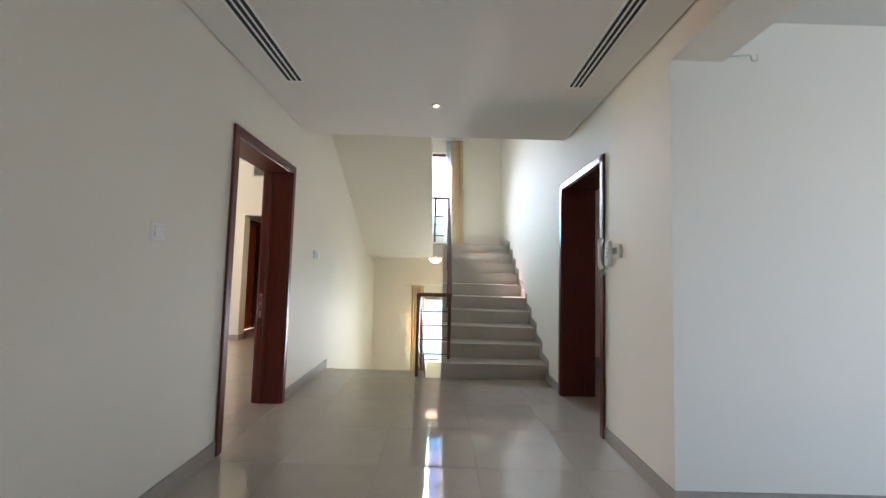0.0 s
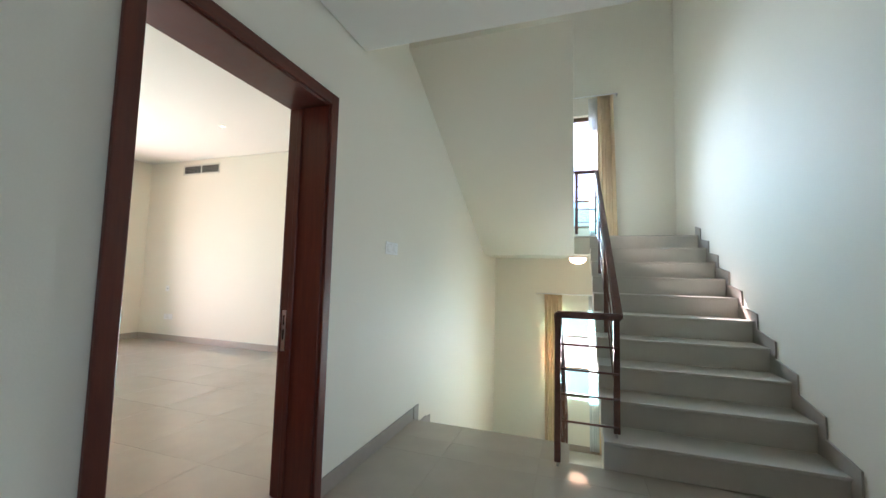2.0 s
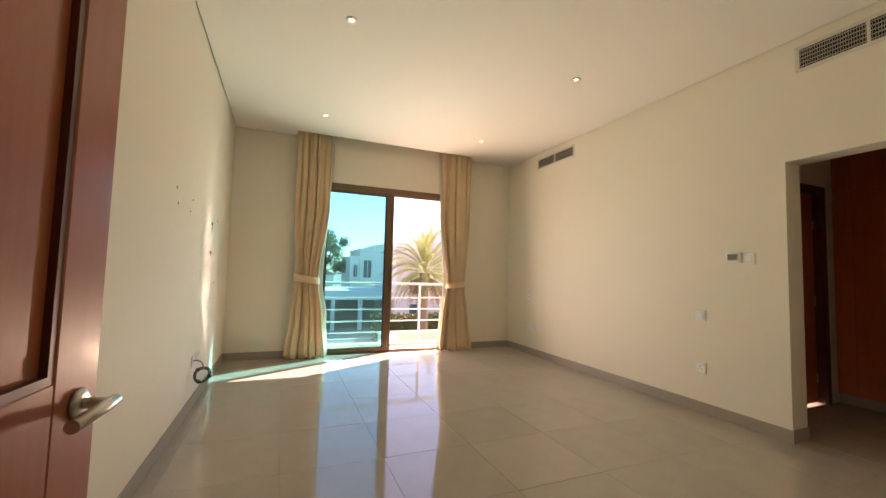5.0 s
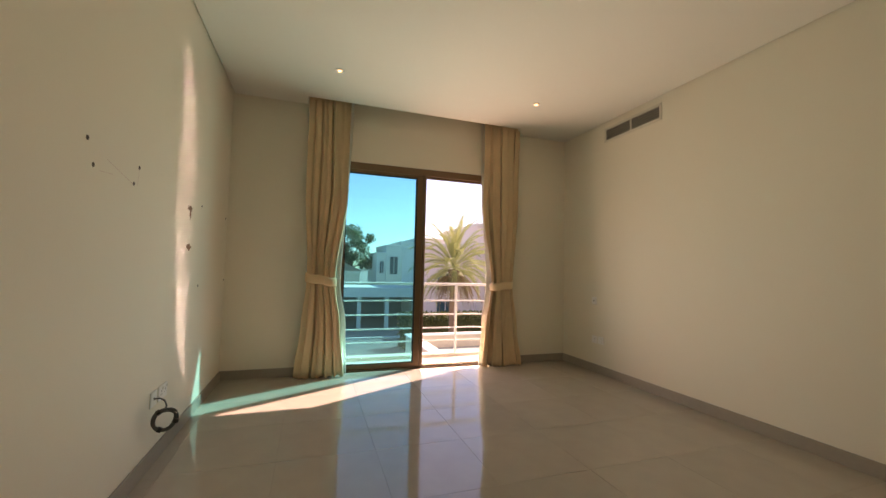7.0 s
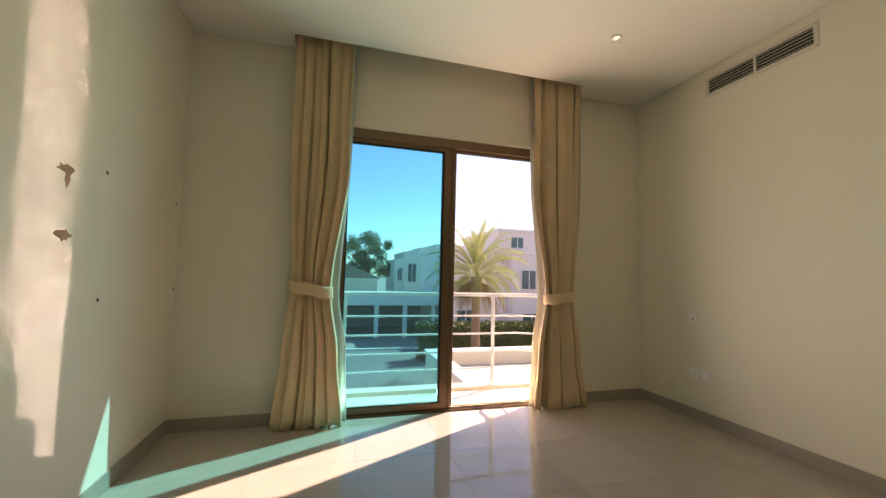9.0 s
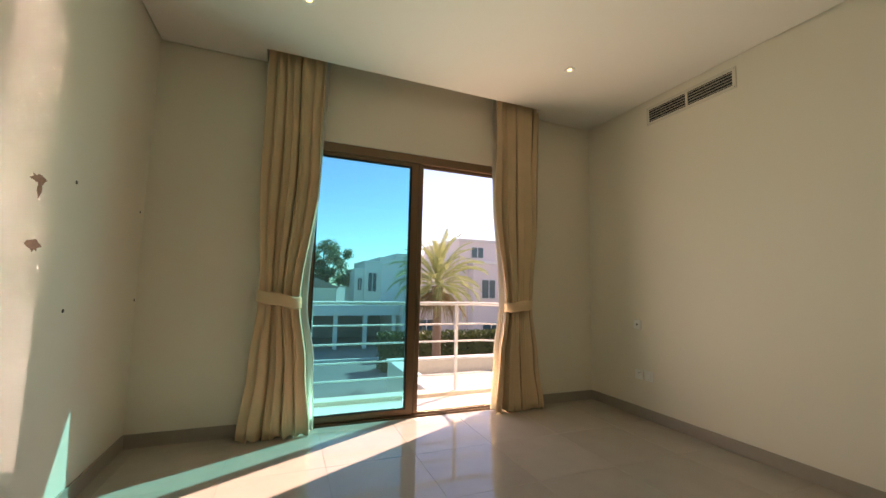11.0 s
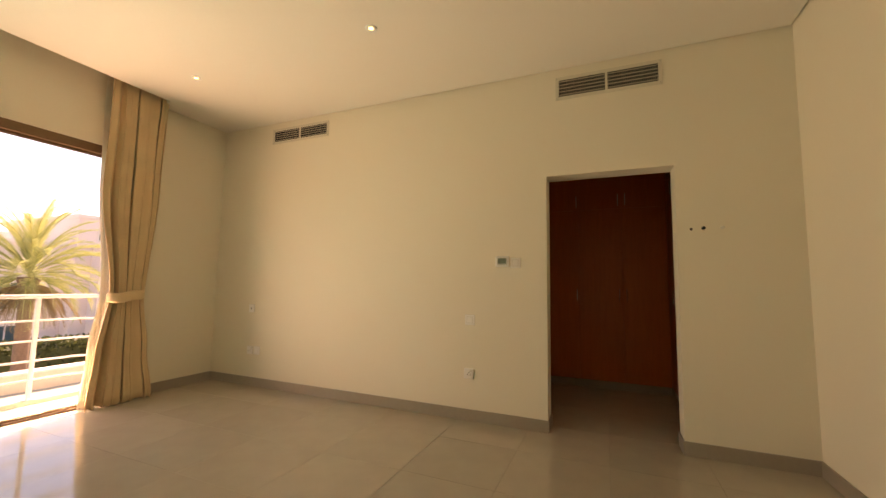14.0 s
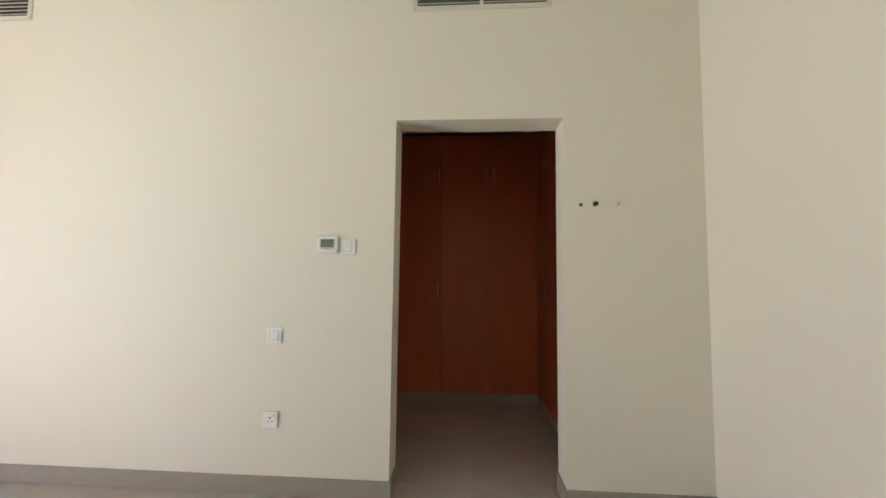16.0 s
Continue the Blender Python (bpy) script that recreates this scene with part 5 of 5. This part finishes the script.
def wardrobe(name, label, spans, handles):
    root = thing(name, ((spans[0][0] + spans[-1][1]) / 2, WY + 0.3, 0), label, "wardrobe", "built-in wardrobes")
    a, b = spans[0][0], spans[-1][1]
    piece("body", boxes((a, b, WY + 0.022, WY + 0.60, 0.10, WTOP)), WARD, root)
    piece("plinth", boxes((a, b, WY + 0.03, WY + 0.58, 0.0, 0.10)), SKIRT, root, "grey tiled plinth")
    for (x0, x1), hx in zip(spans, handles):
        for z0, z1, hz in ((0.10, WSPLIT - 0.0015, 1.13), (WSPLIT + 0.0015, WTOP, WSPLIT + 0.11)):
            d = piece("door", soft_box(x0 + 0.0015, x1 - 0.0015, WY, WY + 0.02, z0, z1, 0.0015, 1), WARD, root)
            if hx is not None:
                bm = tube(bmesh.new(), [(hx, WY - 0.001, hz - 0.07), (hx, WY - 0.026, hz - 0.07), (hx, WY - 0.026, hz + 0.07), (hx, WY - 0.001, hz + 0.07)], 0.0045, 8)
                bmesh.ops.translate(bm, verts=bm.verts[:], vec=-Vector(root.location))
                part("handle", bm, CHROME, d, "slim steel bar handle")
    return root


wardrobe("wardrobe", "tall reddish-brown built-in wardrobe with two doors", [(-3.985, -3.83), (-3.83, -3.385)], [None, -3.41])
wardrobe("wardrobe", "tall reddish-brown built-in wardrobe with two doors", [(-3.385, -2.885), (-2.885, WX)], [-2.925, -2.845])
side = thing("wardrobe", (WX + 0.3, 8.7, 0), "tall reddish-brown wardrobe along the dressing room side", "wardrobe", "built-in wardrobes")
piece("body", boxes((WX + 0.022, BE - 0.01, BN + 0.215, WY + 0.60, 0.10, WTOP)), WARD, side)
piece("plinth", boxes((WX + 0.03, BE - 0.01, BN + 0.215, WY - 0.002, 0.0, 0.10)), SKIRT, side, "grey tiled plinth")
ys = [BN + 0.215, 8.45, 8.95, WY - 0.002]
for (y0, y1), hy in zip(zip(ys, ys[1:]), (8.40, 8.50, 9.0)):
    for z0, z1, hz in ((0.10, WSPLIT - 0.0015, 1.13), (WSPLIT + 0.0015, WTOP, WSPLIT + 0.11)):
        d = piece("door", soft_box(WX, WX + 0.02, y0 + 0.0015, y1 - 0.0015, z0, z1, 0.0015, 1), WARD, side)
        bm = tube(bmesh.new(), [(WX - 0.001, hy, hz - 0.07), (WX - 0.026, hy, hz - 0.07), (WX - 0.026, hy, hz + 0.07), (WX - 0.001, hy, hz + 0.07)], 0.0045, 8)
        bmesh.ops.translate(bm, verts=bm.verts[:], vec=-Vector(side.location))
        part("handle", bm, CHROME, d, "slim steel bar handle")

# ---- tiles ----
def tiles(floor, x0, x1, y0, y1, ox, oy, size=0.637, gap=0.0016, z=0.0, material=None, cache={}):
    """Square floor tiles with open joints, cut at the edges; alike pieces share a mesh."""
    rng = random.Random(int((x0 + 20) * 1000 + y0 * 77))
    i0, i1 = math.floor((x0 - ox) / size), math.ceil((x1 - ox) / size)
    j0, j1 = math.floor((y0 - oy) / size), math.ceil((y1 - oy) / size)
    for i in range(i0, i1):
        for j in range(j0, j1):
            a, b = max(x0, ox + i * size + gap / 2), min(x1, ox + (i + 1) * size - gap / 2)
            c, d = max(y0, oy + j * size + gap / 2), min(y1, oy + (j + 1) * size - gap / 2)
            if b - a < 0.01 or d - c < 0.01:
                continue
            key = (round(b - a, 4), round(d - c, 4))
            if key not in cache:
                w, h = key
                bm = bmesh.new()
                e = 0.0007
                lo = [bm.verts.new((x, y, -0.0105)) for x, y in ((-w / 2, -h / 2), (w / 2, -h / 2), (w / 2, h / 2), (-w / 2, h / 2))]
                mi = [bm.verts.new((x, y, -e)) for x, y in ((-w / 2, -h / 2), (w / 2, -h / 2), (w / 2, h / 2), (-w / 2, h / 2))]
                hi = [bm.verts.new((x, y, 0)) for x, y in ((-w / 2 + e, -h / 2 + e), (w / 2 - e, -h / 2 + e), (w / 2 - e, h / 2 - e), (-w / 2 + e, h / 2 - e))]
                for p, q in ((lo, mi), (mi, hi)):
                    for k in range(4):
                        bm.faces.new((p[k], p[(k + 1) % 4], q[(k + 1) % 4], q[k]))
                bm.faces.new(hi)
                cache[key] = mesh_of(bm, "tile", material or TILE)
            ob = new("tile", cache[key])
            ob.parent = floor
            ob.location = ((a + b) / 2, (c + d) / 2, z + rng.uniform(-0.0002, 0.0002))
            ob.rotation_euler = (rng.gauss(0, 0.0005), rng.gauss(0, 0.0005), 0)


fh, fb, fd = bpy.data.objects["floor_hall"], bpy.data.objects["floor_bedroom"], bpy.data.objects["floor_dressing"]
tiles(fh, HW, HE, -1.8, STAIR0 - 0.013, -1.065, 0.3)
tiles(fh, HW, -0.24, STAIR0 - 0.011, DOWN0, -1.065, 0.3)
tiles(fh, HE + 0.001, 5.2, -1.8, HC, -1.065, 0.3)
tiles(fh, HE, 4.3, 3.311, 6.6, -1.065, 0.3)
tiles(fb, BE + 0.001, HW - 0.001, D0, D1, -5.62, 4.735)
tiles(fb, BW, BE, BS, BN, -5.62, 4.735)
tiles(fb, O0, O1, BN + 0.001, BN + 0.2, -5.62, 4.735)
tiles(fd, -4.0, BE, BN + 0.201, 10.09, -5.62, 4.735)
